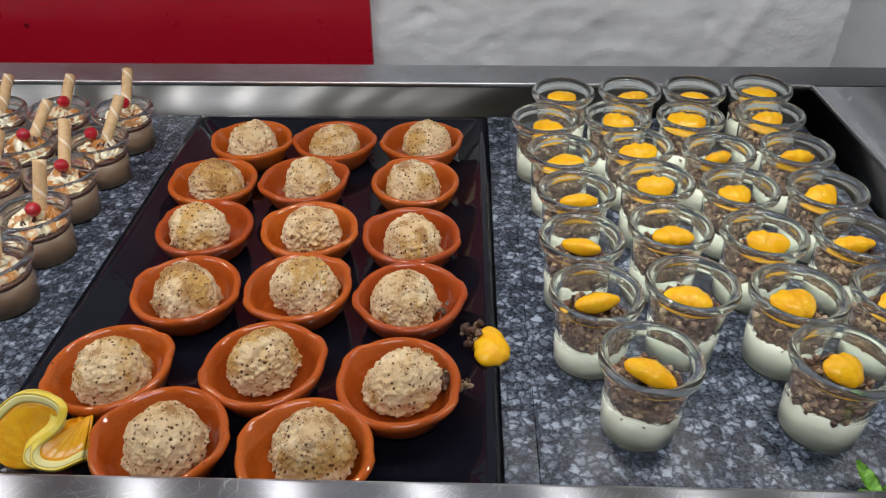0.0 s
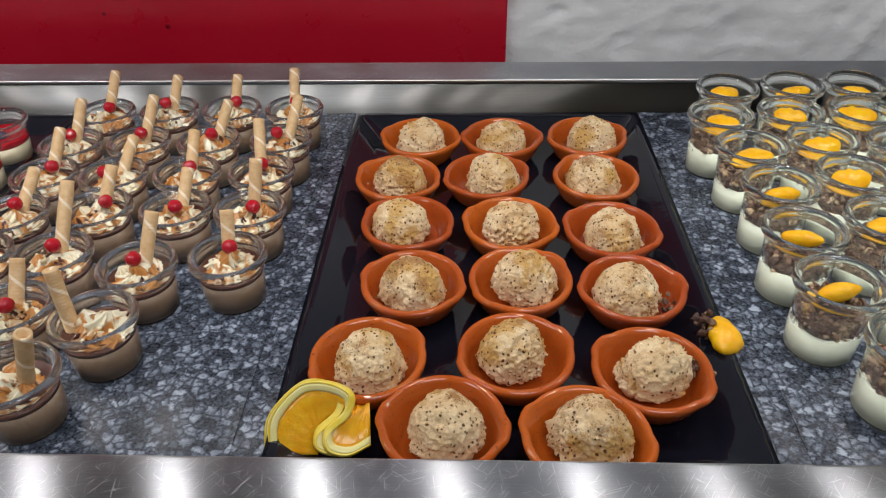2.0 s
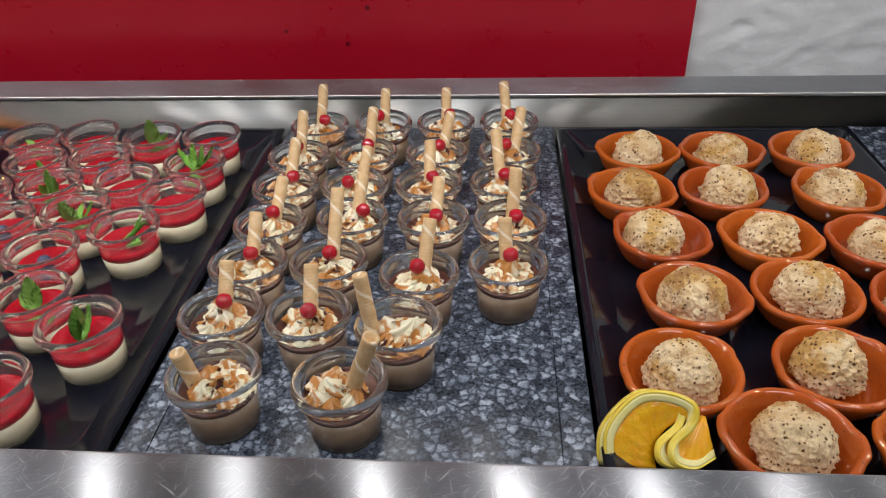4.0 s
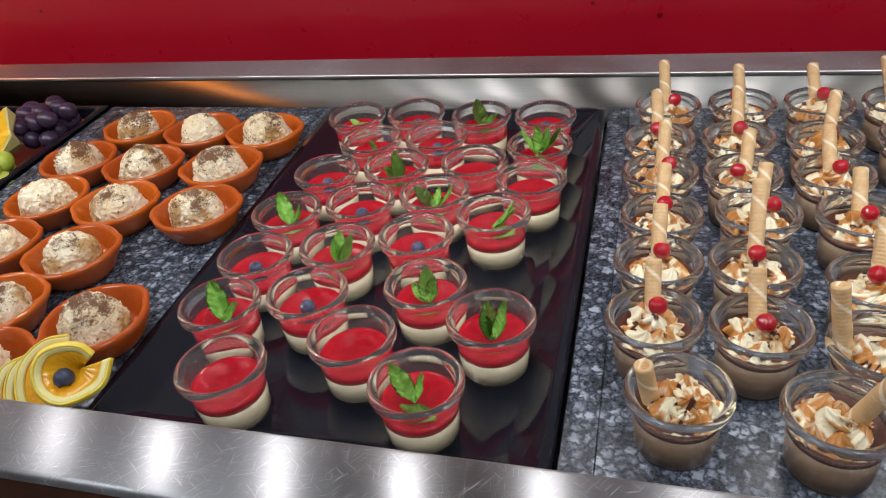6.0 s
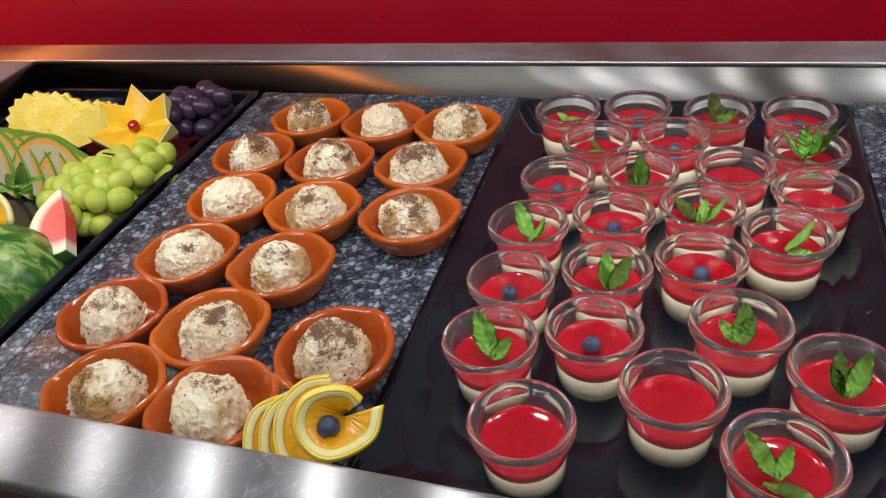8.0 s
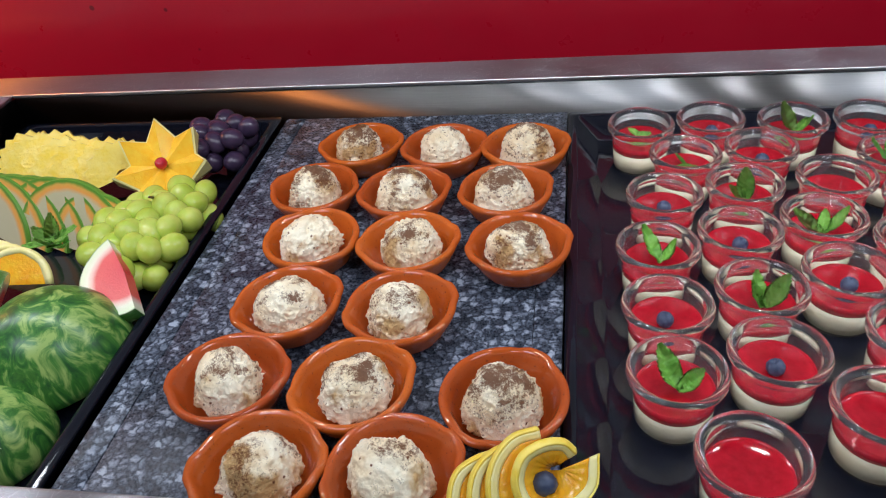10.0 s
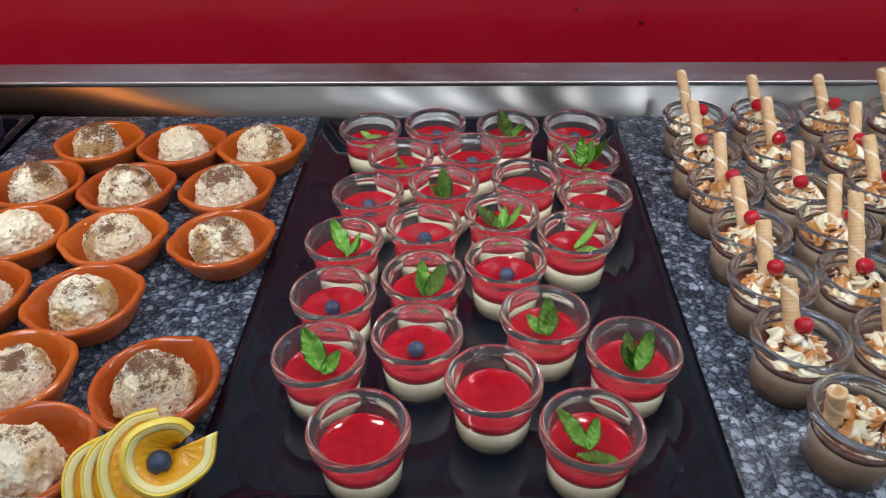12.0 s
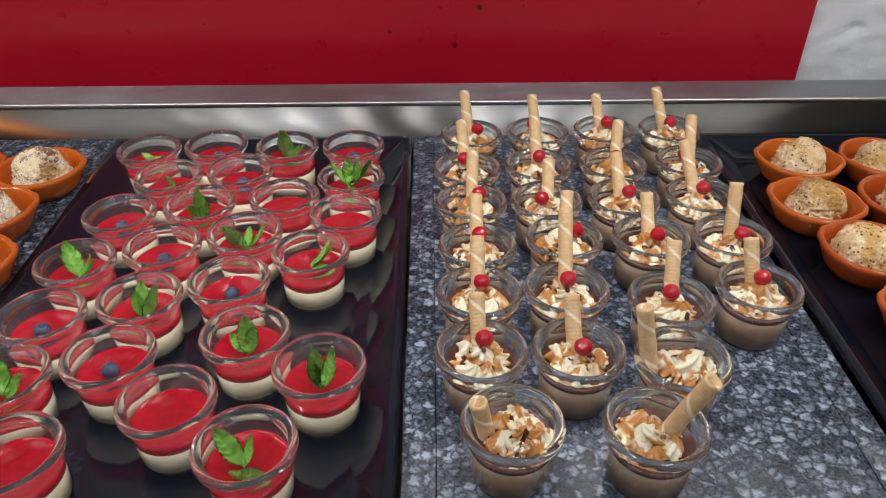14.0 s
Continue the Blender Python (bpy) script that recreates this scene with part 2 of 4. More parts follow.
SCOOP_CREAM = mat_scoop("cream_mousse_with_cocoa", (0.97, 0.90, 0.70), (0.86, 0.70, 0.45), (0.16, 0.06, 0.025), (0.12, 0.035, 0.010), 0.475, 0.10, (0.52, 0.31, 0.11))
PLASTER, RED = mat_plaster(), mat_red_panel()
GLASS = mat_glass("clear_glass", (0.97, 0.988, 0.978))
GLASS_GREEN = mat_glass("greenish_glass", (0.945, 0.985, 0.96))
MELAMINE = material("black_melamine", (0.006, 0.007, 0.013), 0.08, Specular_IOR_Level=0.5)
bump(MELAMINE, noise_of(MELAMINE, coords(MELAMINE), 26.0, 3), 0.14, 0.003)
wire(MELAMINE, grey(MELAMINE, noise_of(MELAMINE, coords(MELAMINE), 40.0, 5), 0.35, 0.7, 0.04, 0.10), "Roughness")
PANNA = mat_food("panna_cotta", (0.52, 0.45, 0.31), (0.57, 0.50, 0.36), 40, 0.35, 0.05)
BERRY = mat_food("berry_sauce", (0.26, 0.002, 0.008), (0.34, 0.005, 0.014), 160, 0.05, 0.10, 0.0006)
MOUSSE = mat_food("chocolate_mousse", (0.165, 0.100, 0.054), (0.21, 0.132, 0.075), 90, 0.5, 0.1)
GANACHE = mat_food("chocolate_sauce", (0.045, 0.016, 0.011), (0.075, 0.028, 0.018), 120, 0.2, 0.15)
YOGURT = mat_food("vanilla_yogurt", (0.66, 0.67, 0.54), (0.72, 0.73, 0.60), 50, 0.4, 0.1)
CREAM = mat_cream()
WAFER = mat_food("rolled_wafer", (0.66, 0.40, 0.18), (0.76, 0.54, 0.30), 70, 0.6, 0.3)
CHERRY = mat_food("candied_cherry", (0.40, 0.003, 0.013), (0.50, 0.006, 0.02), 60, 0.08, 0.0, coat=0.8)
BLUEBERRY = mat_food("blueberry_skin", (0.022, 0.032, 0.075), (0.06, 0.08, 0.14), 150, 0.45, 0.1)
GRANOLA = mat_islands("crunchy_granola", (0.0, (0.065, 0.028, 0.018)), (0.45, (0.13, 0.062, 0.036)), (0.78, (0.25, 0.145, 0.08)), (1.0, (0.52, 0.37, 0.22)))
MANDARIN = mat_food("mandarin_flesh", (0.92, 0.42, 0.002), (0.97, 0.56, 0.010), 130, 0.2, 0.6, 0.0010)
MINT = mat_leaf()
PEEL = mat_food("citrus_peel", (0.84, 0.74, 0.24), (0.88, 0.80, 0.40), 80, 0.42, 0.3)
ZEST = mat_food("citrus_zest", (0.86, 0.62, 0.03), (0.90, 0.74, 0.16), 120, 0.35, 0.4)
STAR_FLESH = mat_food("pale_orange_flesh", (0.90, 0.47, 0.012), (0.94, 0.62, 0.05), 90, 0.2, 0.5, 0.001, coat=0.3)
FLESH = mat_food("orange_flesh", (0.88, 0.36, 0.004), (0.93, 0.52, 0.02), 110, 0.18, 0.5, 0.001, coat=0.4)
PINEAPPLE = mat_food("pineapple_flesh", (0.90, 0.66, 0.05), (0.94, 0.78, 0.22), 60, 0.3, 0.7, 0.002)
GRAPE_GREEN = mat_food("green_grape_skin", (0.38, 0.50, 0.045), (0.55, 0.61, 0.13), 50, 0.14, 0.05, sss=0.25)
GRAPE_BLACK = mat_food("black_grape_skin", (0.022, 0.014, 0.035), (0.06, 0.035, 0.075), 60, 0.28, 0.05)
RIND = material("watermelon_rind", rough=0.3)
_w = noise_of(RIND, coords(RIND, (1, 1, 0.25)), 70.0, 5, 0.6, 1.2)
wire(RIND, ramp(RIND, _w, (0.38, (0.02, 0.09, 0.02)), (0.50, (0.06, 0.20, 0.03)), (0.62, (0.32, 0.46, 0.12))), "Base Color")
CANTALOUPE = mat_radial("melon_flesh", [(0.0, (0.50, 0.47, 0.30)), (0.78, (0.55, 0.50, 0.31)), (0.86, (0.80, 0.36, 0.07)), (0.91, (0.72, 0.38, 0.07)), (0.95, (0.12, 0.28, 0.03))], 0.062)
WOOD = mat_food("dark_stained_wood", (0.055, 0.018, 0.009), (0.10, 0.034, 0.016), 20, 0.4, 0.2)
FLOOR = mat_food("dark_floor_tile", (0.10, 0.09, 0.085), (0.14, 0.13, 0.12), 8, 0.4, 0.1)
PAINT = mat_food("white_room_paint", (0.70, 0.68, 0.65), (0.75, 0.73, 0.70), 4, 0.7, 0.1)


# ---------------------------------------------------------------- mesh tools
def mesh_of(bm, mat, smooth=True, name="mesh"):
    me = bpy.data.meshes.new(name)
    bmesh.ops.recalc_face_normals(bm, faces=bm.faces)
    bm.to_mesh(me)
    bm.free()
    for p in me.polygons:
        p.use_smooth = smooth
    me.materials.append(mat)
    return me


def place(name, me, parent=None, m=None, label=""):
    ob = new(name, me)
    ob.parent = parent
    if m is not None:
        ob.matrix_basis = m
    if label:
        ob["label"] = label
    return ob


def part(name, bm, mat, parent=None, label="", m=None, smooth=True):
    return place(name, mesh_of(bm, mat, smooth, name), parent, m, label)


def thing(name, m, label, category, group="", kind=""):
    ob = new(name)
    ob.empty_display_size = 0.02
    ob.matrix_basis = m
    return tagged(ob, label, category, group, kind)


def lathe(profile, segs=40, wobble=None):
    bm = bmesh.new()
    rings = []
    for r, z in profile:
        if r < 1e-6:
            rings.append([bm.verts.new((0, 0, z))])
        else:
            ring = []
            for i in range(segs):
                a = 2 * math.pi * i / segs
                rr, zz = wobble(r, z, a) if wobble else (r, z)
                ring.append(bm.verts.new((rr * math.cos(a), rr * math.sin(a), zz)))
            rings.append(ring)
    for a, b in zip(rings, rings[1:]):
        for i in range(segs):
            j = (i + 1) % segs
            if len(a) == 1:
                bm.faces.new((a[0], b[i], b[j]))
            elif len(b) == 1:
                bm.faces.new((a[i], a[j], b[0]))
            else:
                bm.faces.new((a[i], a[j], b[j], b[i]))
    return bm


def box_bm(x0, x1, y0, y1, z0, z1, bevel=0.0, segs=2):
    bm = bmesh.new()
    bmesh.ops.create_cube(bm, size=1, matrix=Matrix.Translation(((x0 + x1) / 2, (y0 + y1) / 2, (z0 + z1) / 2)) @ Matrix.Diagonal((x1 - x0, y1 - y0, z1 - z0, 1)))
    if bevel:
        bmesh.ops.bevel(bm, geom=bm.edges[:], offset=bevel, segments=segs, profile=0.5, affect="EDGES")
    uv = bm.loops.layers.uv.new("uv")
    for f in bm.faces:
        for lp in f.loops:
            c = lp.vert.co
            lp[uv].uv = (c.x, c.y + c.z) if abs(f.normal.x) < 0.7 else (c.y, c.z)
    return bm


def structure(name, bm, mat, label, smooth=False):
    return tagged(part(name, bm, mat, None, label, None, smooth), label, name.split("_")[0], "", "structure")


def ball(r, u=16, v=10, squash=(1, 1, 1), amp=0.0, freq=1.0, seed=0.0):
    bm = bmesh.new()
    bmesh.ops.create_uvsphere(bm, u_segments=u, v_segments=v, radius=r)
    for w in bm.verts:
        k = 1 + amp * noise.noise(w.co * freq + Vector((seed, seed * 1.7, 0)))
        w.co = Vector((w.co.x * squash[0], w.co.y * squash[1], w.co.z * squash[2])) * k
    return bm


# ---------------------------------------------------------------- room and counter
WX0, WX1, WY0, WY1 = -1.345, 0.692, -0.512, 0.024     # the well
LEDGE, TOP = 0.940, 0.900

structure("floor", box_bm(-4, 3, -4, 0.6, -0.1, 0.0), FLOOR, "dark tiled restaurant floor under the counter")
structure("ceiling", box_bm(-4, 3, -4, 0.6, 2.7, 2.8), PAINT, "plain white ceiling over the buffet")
structure("wall_south", box_bm(-4, 3, -4.1, -4, 0, 2.7), PAINT, "plain white painted wall behind the guests")
structure("wall_west", box_bm(-4.1, -4, -4, 0.6, 0, 2.7), PAINT, "plain white painted side wall")
structure("wall_east", box_bm(3, 3.1, -4, 0.6, 0, 2.7), PAINT, "plain white painted side wall")
structure("wall_north_west", box_bm(-4, -0.4, 0.2, 0.6, 0, 2.7), PAINT, "white wall behind the red panel")


def plaster_wall(x0, x1, y, z0, z1, cell=0.012):
    """Hand-trowelled plaster: swells, trowel ridges, a few chipped dents and a diagonal seam."""
    bm = bmesh.new()
    nx, nz = int((x1 - x0) / cell), int((z1 - z0) / cell)
    grid = []
    dents = [(0.247, 0.962, 0.013, 0.007), (0.252, 0.945, 0.009, 0.004), (0.40, 0.930, 0.022, 0.003), (0.50, 0.940, 0.030, 0.005), (0.33, 0.928, 0.014, 0.003), (0.62, 0.955, 0.012, 0.004)]
    for k in range(nz + 1):
        row = []
        for i in range(nx + 1):
            x, z = x0 + (x1 - x0) * i / nx, z0 + (z1 - z0) * k / nz
            d = 0.005 * noise.noise(Vector((x * 5, z * 7, 0))) + 0.0015 * noise.noise(Vector((x * 45, z * 60, 7)))
            ridge = 1 - abs(noise.noise(Vector((x * 11 + z * 4, z * 24, 3))))
            d -= 0.0022 * ridge ** 8
            fine = 1 - abs(noise.noise(Vector((x * 30, z * 55, 9))))
            d += 0.0014 * fine ** 10
            seam = abs((x - 0.655) - 0.55 * (z - 0.93))
            d -= 0.004 * math.exp(-(seam / 0.014) ** 2)
            for cx, cz, r, h in dents:
                q = ((x - cx) / r) ** 2 + ((z - cz) / (0.6 * r)) ** 2
                d += h * math.exp(-q * q)
            row.append(bm.verts.new((x, y + d, z)))
        grid.append(row)
    for k in range(nz):
        for i in range(nx):
            bm.faces.new((grid[k][i], grid[k][i + 1], grid[k + 1][i + 1], grid[k + 1][i]))
    return bm


structure("wall_north", plaster_wall(-0.42, 0.79, 0.190, 0.84, 1.5, 0.006), PLASTER, "rough whitewashed plaster wall with dents", True)
structure("wall_north_core", box_bm(-0.4, 3.0, 0.35, 0.6, 0, 2.7), PAINT, "core of the plaster wall")
structure("wall_north_lower", box_bm(-0.4, 0.79, 0.22, 0.35, 0, 0.84), PLASTER, "lower plaster wall behind the counter")
structure("wall_north_upper", box_bm(-0.4, 0.79, 0.2, 0.35, 1.5, 2.7), PLASTER, "upper plaster wall")
structure("wall_north_east", plaster_wall(0.79, 1.8, 0.245, 0.3, 1.8), PLASTER, "grey rough plaster wall set back", True)
red = structure("wall_panel", box_bm(-3.2, 0.178, 0.174, 0.184, 0.55, 1.34, 0.002), RED, "glossy dark red wall panel with small splashes")

# steel counter top: four strips round the well
counter = thing("buffet_counter", pose(0, 0, 0), "brushed stainless steel buffet counter with sunken well", "counter")
X0, X1, Y0, Y1 = -2.6, 0.845, -0.566, 0.079
part("front_rail", box_bm(X0, X1, Y0, WY0, 0.930, LEDGE, 0.0035, 3), STEEL, counter, "scratched brushed steel front rail")
part("back_ledge", box_bm(X0, X1, WY1, Y1, 0.935, LEDGE, 0.0016, 2), STEEL, counter)
# strips added on the well's folded edges to draw their bright highlight
part("edge_highlight", box_bm(WX0 + 0.001, WX1 - 0.001, WY1 - 0.0010, WY1 + 0.0022, 0.9362, 0.9410, 0.0012, 2), STEEL_EDGE_LIT, counter, "added strip of lighter steel for the highlight along the edge")
part("edge_highlight", box_bm(WX1 - 0.001, WX1 + 0.0020, WY0 + 0.002, WY1, 0.9362, 0.9408, 0.0012, 2), STEEL_EDGE_LIT, counter, "added strip of lighter steel for the highlight along the edge")
part("end_ledge", box_bm(WX1, X1, WY0 + 0.0005, WY1 - 0.0005, 0.935, LEDGE - 0.0004, 0.0014, 2), STEEL, counter)
part("end_ledge", box_bm(X0, WX0, WY0 + 0.0005, WY1 - 0.0005, 0.935, LEDGE - 0.0004, 0.0014, 2), STEEL, counter)
part("well_back", box_bm(WX0, WX1, WY1, WY1 + 0.012, 0.80, 0.9348), STEEL_WELL_DIM, counter)
part("well_front", box_bm(WX0, WX1, WY0 - 0.012, WY0, 0.80, 0.9298), STEEL_WELL_DIM, counter)
part("well_side", box_bm(WX1, WX1 + 0.012, WY0, WY1, 0.80, 0.9348), STEEL_WELL_DIM, counter)
part("well_side", box_bm(WX0 - 0.012, WX0, WY0, WY1, 0.80, 0.9348), STEEL_WELL_DIM, counter)
part("well_floor", box_bm(WX0, WX1, WY0, WY1, 0.86, 0.8695), STEEL_WELL_DIM, counter)
part("fascia", box_bm(X0, X1, -0.562, -0.526, 0.876, 0.9296, 0.002), WOOD, counter, "dark reddish wood fascia")
part("base_cabinet", box_bm(X0 + 0.02, X1 - 0.02, -0.48, 0.06, 0.0, 0.785), WOOD, counter, "dark wooden counter base")


def granite_slab(x0, x1, label):
    slab = thing("granite_slab", pose((x0 + x1) / 2, (WY0 + WY1) / 2, TOP), label, "slab", "granite slabs in the well")
    w, d = (x1 - x0) / 2 - 0.0015, (WY1 - WY0) / 2 - 0.004
    part("body", box_bm(-w, w, -d, d, -0.03, -0.002, 0.0015), GRANITE, slab)
    rim = 0.022
    part("border", box_bm(-w, -w + rim, -d, d, -0.0025, 0.0004, 0.0006), GRANITE, slab)
    part("border", box_bm(w - rim, w, -d, d, -0.0025, 0.0004, 0.0006), GRANITE, slab)
    part("plate", box_bm(-w + rim + 0.0003, w - rim - 0.0003, -d, d, -0.0025, 0.0, 0.0005), GRANITE, slab)
    return slab


granite_slab(-0.992, -0.660, "polished dark grey speckled granite slab under cocoa mousse dishes")
granite_slab(-0.3285, -0.0055, "polished dark grey speckled granite slab under chocolate jars")
granite_slab(0.3265, 0.689, "polished dark grey speckled granite slab under mandarin jars")


def tray_bm(w, d, rim_z, base_z, wall, edge, rad=0.016, thick=0.003, rim_only=False):
    """A shallow tray: rounded rectangles, one inside the other."""
    bm = bmesh.new()

    def loop(hw, hd, r, z):
        out = []
        for cx, cy, a0 in ((hw - r, hd - r, 0), (-hw + r, hd - r, 90), (-hw + r, -hd + r, 180), (hw - r, -hd + r, 270)):
            for k in range(7):
                a = radians(a0 + 15 * k)
                out.append(bm.verts.new((cx + r * math.cos(a), cy + r * math.sin(a), z)))
        return out

    hw, hd = w / 2, d / 2
    loops = [loop(hw - wall, hd - wall, rad, base_z - thick), loop(hw, hd, 0.004, rim_z - thick), loop(hw + 0.0005, hd + 0.0005, 0.004, rim_z),
             loop(hw - edge, hd - edge, 0.006, rim_z + 0.0006), loop(hw - edge - 0.002, hd - edge - 0.002, 0.008, rim_z - 0.001),
             loop(hw - wall, hd - wall, rad, base_z + 0.0015), loop(hw - wall - 0.003, hd - wall - 0.003, rad, base_z)]
    for k, (a, b) in enumerate(zip(loops, loops[1:])):
        if (k in (1, 2, 3)) == rim_only:
            for i in range(len(a)):
                j = (i + 1) % len(a)
                bm.faces.new((a[i], a[j], b[j], b[i]))
    if not rim_only:
        bm.faces.new(loops[0])
        bm.faces.new(loops[-1])
    bmesh.ops.delete(bm, geom=[v for v in bm.verts if not v.link_faces], context="VERTS")
    return bm


def tray(name, m, label, *sizes):
    ob = thing(name, m, label, "tray", "black trays in the well")
    part("dish", tray_bm(*sizes, rim_only=False), MELAMINE, ob)
    part("rim", tray_bm(*sizes, rim_only=True), MELAMINE, ob)


BASE = 0.893
for x, lab in ((-0.4945, "shallow black melamine tray with panna cotta jars"), (0.1605, "shallow black melamine tray with nut mousse dishes")):
    tray("serving_tray", pose(x, -0.2495, BASE), lab, 0.330, 0.513, 0.0135, 0.0, 0.028, 0.007)
    part("tray_support", box_bm(x - 0.12, x + 0.12, -0.45, -0.04, 0.8697, 0.8898), STEEL_WELL_DIM, counter)


# ---------------------------------------------------------------- small pieces shared by the desserts
def jar_bm(h, r0, r1, rim):
    """A jar with a broad rounded flange; the wall is 1.6 mm thick."""
    b, q = h - 0.0125, r1 - 0.0016
    return lathe([(0, 0.0012), (r0 * 0.8, 0.0008), (r0 * 0.88, 0), (r0 * 0.97, 0.0012), (r0, 0.004), (r1, b), (r1 + 0.0006, b + 0.0026), (rim - 0.0016, b + 0.0046),
                  (rim - 0.0002, b + 0.0064), (rim, b + 0.0090), (rim - 0.0008, b + 0.0112), (rim - 0.0024, b + 0.0124), (rim - 0.0036, b + 0.0122), (rim - 0.0044, b + 0.0108),
                  (q + 0.0012, b + 0.0100), (q + 0.0002, b + 0.0090), (q, b + 0.0070), (q, b), (r0 - 0.0016, 0.0055), (r0 - 0.004, 0.0034), (0, 0.003)], 48)


def fill_bm(r0, r1, z0, z1, z_jar, lip=0.0012, wave=0.0, seed=0.0, sag=0.0004, gap=0.0012):
    """What fills a jar from z0 to z1: its side follows the glass, its edge creeps up a little."""
    def rr(z):
        return r0 + (r1 - r0) * max(0.0, z) / z_jar - gap

    def wob(r, z, a):
        k = wave * noise.noise(Vector((math.cos(a) * 1.5, math.sin(a) * 1.5, seed))) if z > z0 + 0.002 else 0
        return r, z + k
    return lathe([(0, z0), (rr(z0), z0), (rr((z0 + z1) / 2), (z0 + z1) / 2), (rr(z1), z1 + lip), (rr(z1) - 0.0006, z1 + lip * 0.4), (rr(z1) - 0.0018, z1), (rr(z1) * 0.5, z1 - sag), (0, z1 - sag)], 40, wob)


def leaf_bm(length, width, curl, seed):
    """One serrated mint leaf with a folded midrib and quilted blade, along +x."""
    bm = bmesh.new()
    n, rows = 22, []
    for i in range(n + 1):
        u = i / n
        w = width * (math.sin(math.pi * min(1, u * 0.95 + 0.04)) ** 0.75) * (1 - 0.22 * u)
        w *= 1 + (0.09 if i % 2 else -0.03)
        z = curl * length * u * u + 0.0009 * noise.noise(Vector((u * 5, seed, 0)))
        row = []
        for s in (-1, -0.75, -0.5, -0.25, 0, 0.25, 0.5, 0.75, 1):
            vein = 0.10 * width * math.sin((u * 6.5 - abs(s) * 1.1) * 2 * math.pi) * math.sin(math.pi * min(1, abs(s) * 0.9 + 0.1))
            puff = 0.34 * width * abs(s) ** 0.8 + vein + 0.0012 * noise.noise(Vector((u * 5, s * 2, seed)))
            row.append(bm.verts.new((length * u + 0.0010 * abs(s) * (1 if i % 2 else 0), w * s * 0.88, z + puff)))
        rows.append(row)
    for a, b in zip(rows, rows[1:]):
        for k in range(8):
            bm.faces.new((a[k], a[k + 1], b[k + 1], b[k]))
    bmesh.ops.solidify(bm, geom=bm.faces[:], thickness=0.0003)
    return bm


LEAVES = [mesh_of(leaf_bm(0.0225, 0.0070, c, s), MINT, True, "leaf") for c, s in ((0.15, 1.0), (-0.15, 2.3), (0.35, 4.1))]


def add_leaf(parent, x, y, z, turn, pitch, roll=0.0, size=1.0, kind=0):
    m = pose(x, y, z, 0, 0, turn) @ pose(0, 0, 0, 0, -pitch, 0) @ pose(0, 0, 0, roll, 0, 0) @ Matrix.Scale(size, 4)
    return place("mint_leaf", LEAVES[kind % 3], parent, m)


def berry_bm():
    bm = lathe([(0, -0.0055), (0.003, -0.005), (0.0053, -0.0025), (0.006, 0.0003), (0.0055, 0.003), (0.0038, 0.0046), (0.0030, 0.0052), (0.0024, 0.0056), (0.0020, 0.0048), (0.0012, 0.0042), (0, 0.0040)], 20,
               lambda r, z, a: (r * (1 + (0.16 * math.cos(5 * a) if z > 0.005 else 0)), z))
    return bm


BERRY_MESH = mesh_of(berry_bm(), BLUEBERRY, True, "blueberry")
CHERRY_MESH = mesh_of(lathe([(0, -0.0062), (0.0032, -0.0055), (0.0057, -0.0025), (0.0063, 0.0006), (0.0056, 0.0036), (0.0034, 0.0056), (0.0012, 0.0060), (0, 0.0054)], 24), CHERRY, True, "cherry")


def wafer_bm(length, r=0.0053):
    """A rolled wafer tube with a spiral seam and slight ridges."""
    bm = bmesh.new()
    n, segs, rings = 26, 20, []
    for i in range(n + 1):
        z = length * i / n
        ring = []
        for k in range(segs):
            a = 2 * math.pi * k / segs
            ph = (a + z * 230) % (2 * math.pi) / (2 * math.pi)
            rr = r * (1 + 0.07 * ph + 0.012 * math.sin(z * 2600) + 0.03 * noise.noise(Vector((math.cos(a), math.sin(a), z * 120))))
            ring.append(bm.verts.new((rr * math.cos(a), rr * math.sin(a), z)))
        rings.append(ring)
    for depth, rad in ((0, 0.66), (0.012, 0.62)):
        rings.append([bm.verts.new((r * rad * math.cos(2 * math.pi * k / segs), r * rad * math.sin(2 * math.pi * k / segs), length - depth)) for k in range(segs)])
    for a, b in zip(rings, rings[1:]):
        for k in range(segs):
            bm.faces.new((a[k], a[(k + 1) % segs], b[(k + 1) % segs], b[k]))
    bm.faces.new(rings[-1])
    return bm


wm = WAFER
_wv = node(wm, "ShaderNodeTexCoord").outputs["Object"]
_xyz = node(wm, "ShaderNodeSeparateXYZ", {0: _wv})
_ang = node(wm, "ShaderNodeMath", {0: _xyz.outputs[1], 1: _xyz.outputs[0]}, operation="ARCTAN2").outputs[0]
_tw = node(wm, "ShaderNodeMath", {0: _xyz.outputs[2], 1: 230.0}, operation="MULTIPLY").outputs[0]
_ph = node(wm, "ShaderNodeMath", {0: _ang, 1: _tw}, operation="ADD").outputs[0]
_sn = node(wm, "ShaderNodeMath", {0: _ph}, operation="SINE").outputs[0]
wire(wm, blend(wm, grey(wm, _sn, 0.90, 0.98), blend(wm, grey(wm, noise_of(wm, shuffled(wm, coords(wm)), 160.0, 4), 0.3, 0.7), (0.60, 0.37, 0.17), (0.72, 0.51, 0.28)), (0.86, 0.72, 0.53)), "Base Color")
_rid = node(wm, "ShaderNodeMath", {0: _xyz.outputs[2], 1: 2400.0}, operation="MULTIPLY").outputs[0]
_rid = node(wm, "ShaderNodeMath", {0: _rid}, operation="SINE").outputs[0]
bump(wm, _rid, 0.22, 0.0004)
WAFER_MESH = mesh_of(wafer_bm(0.075), WAFER, True, "wafer")


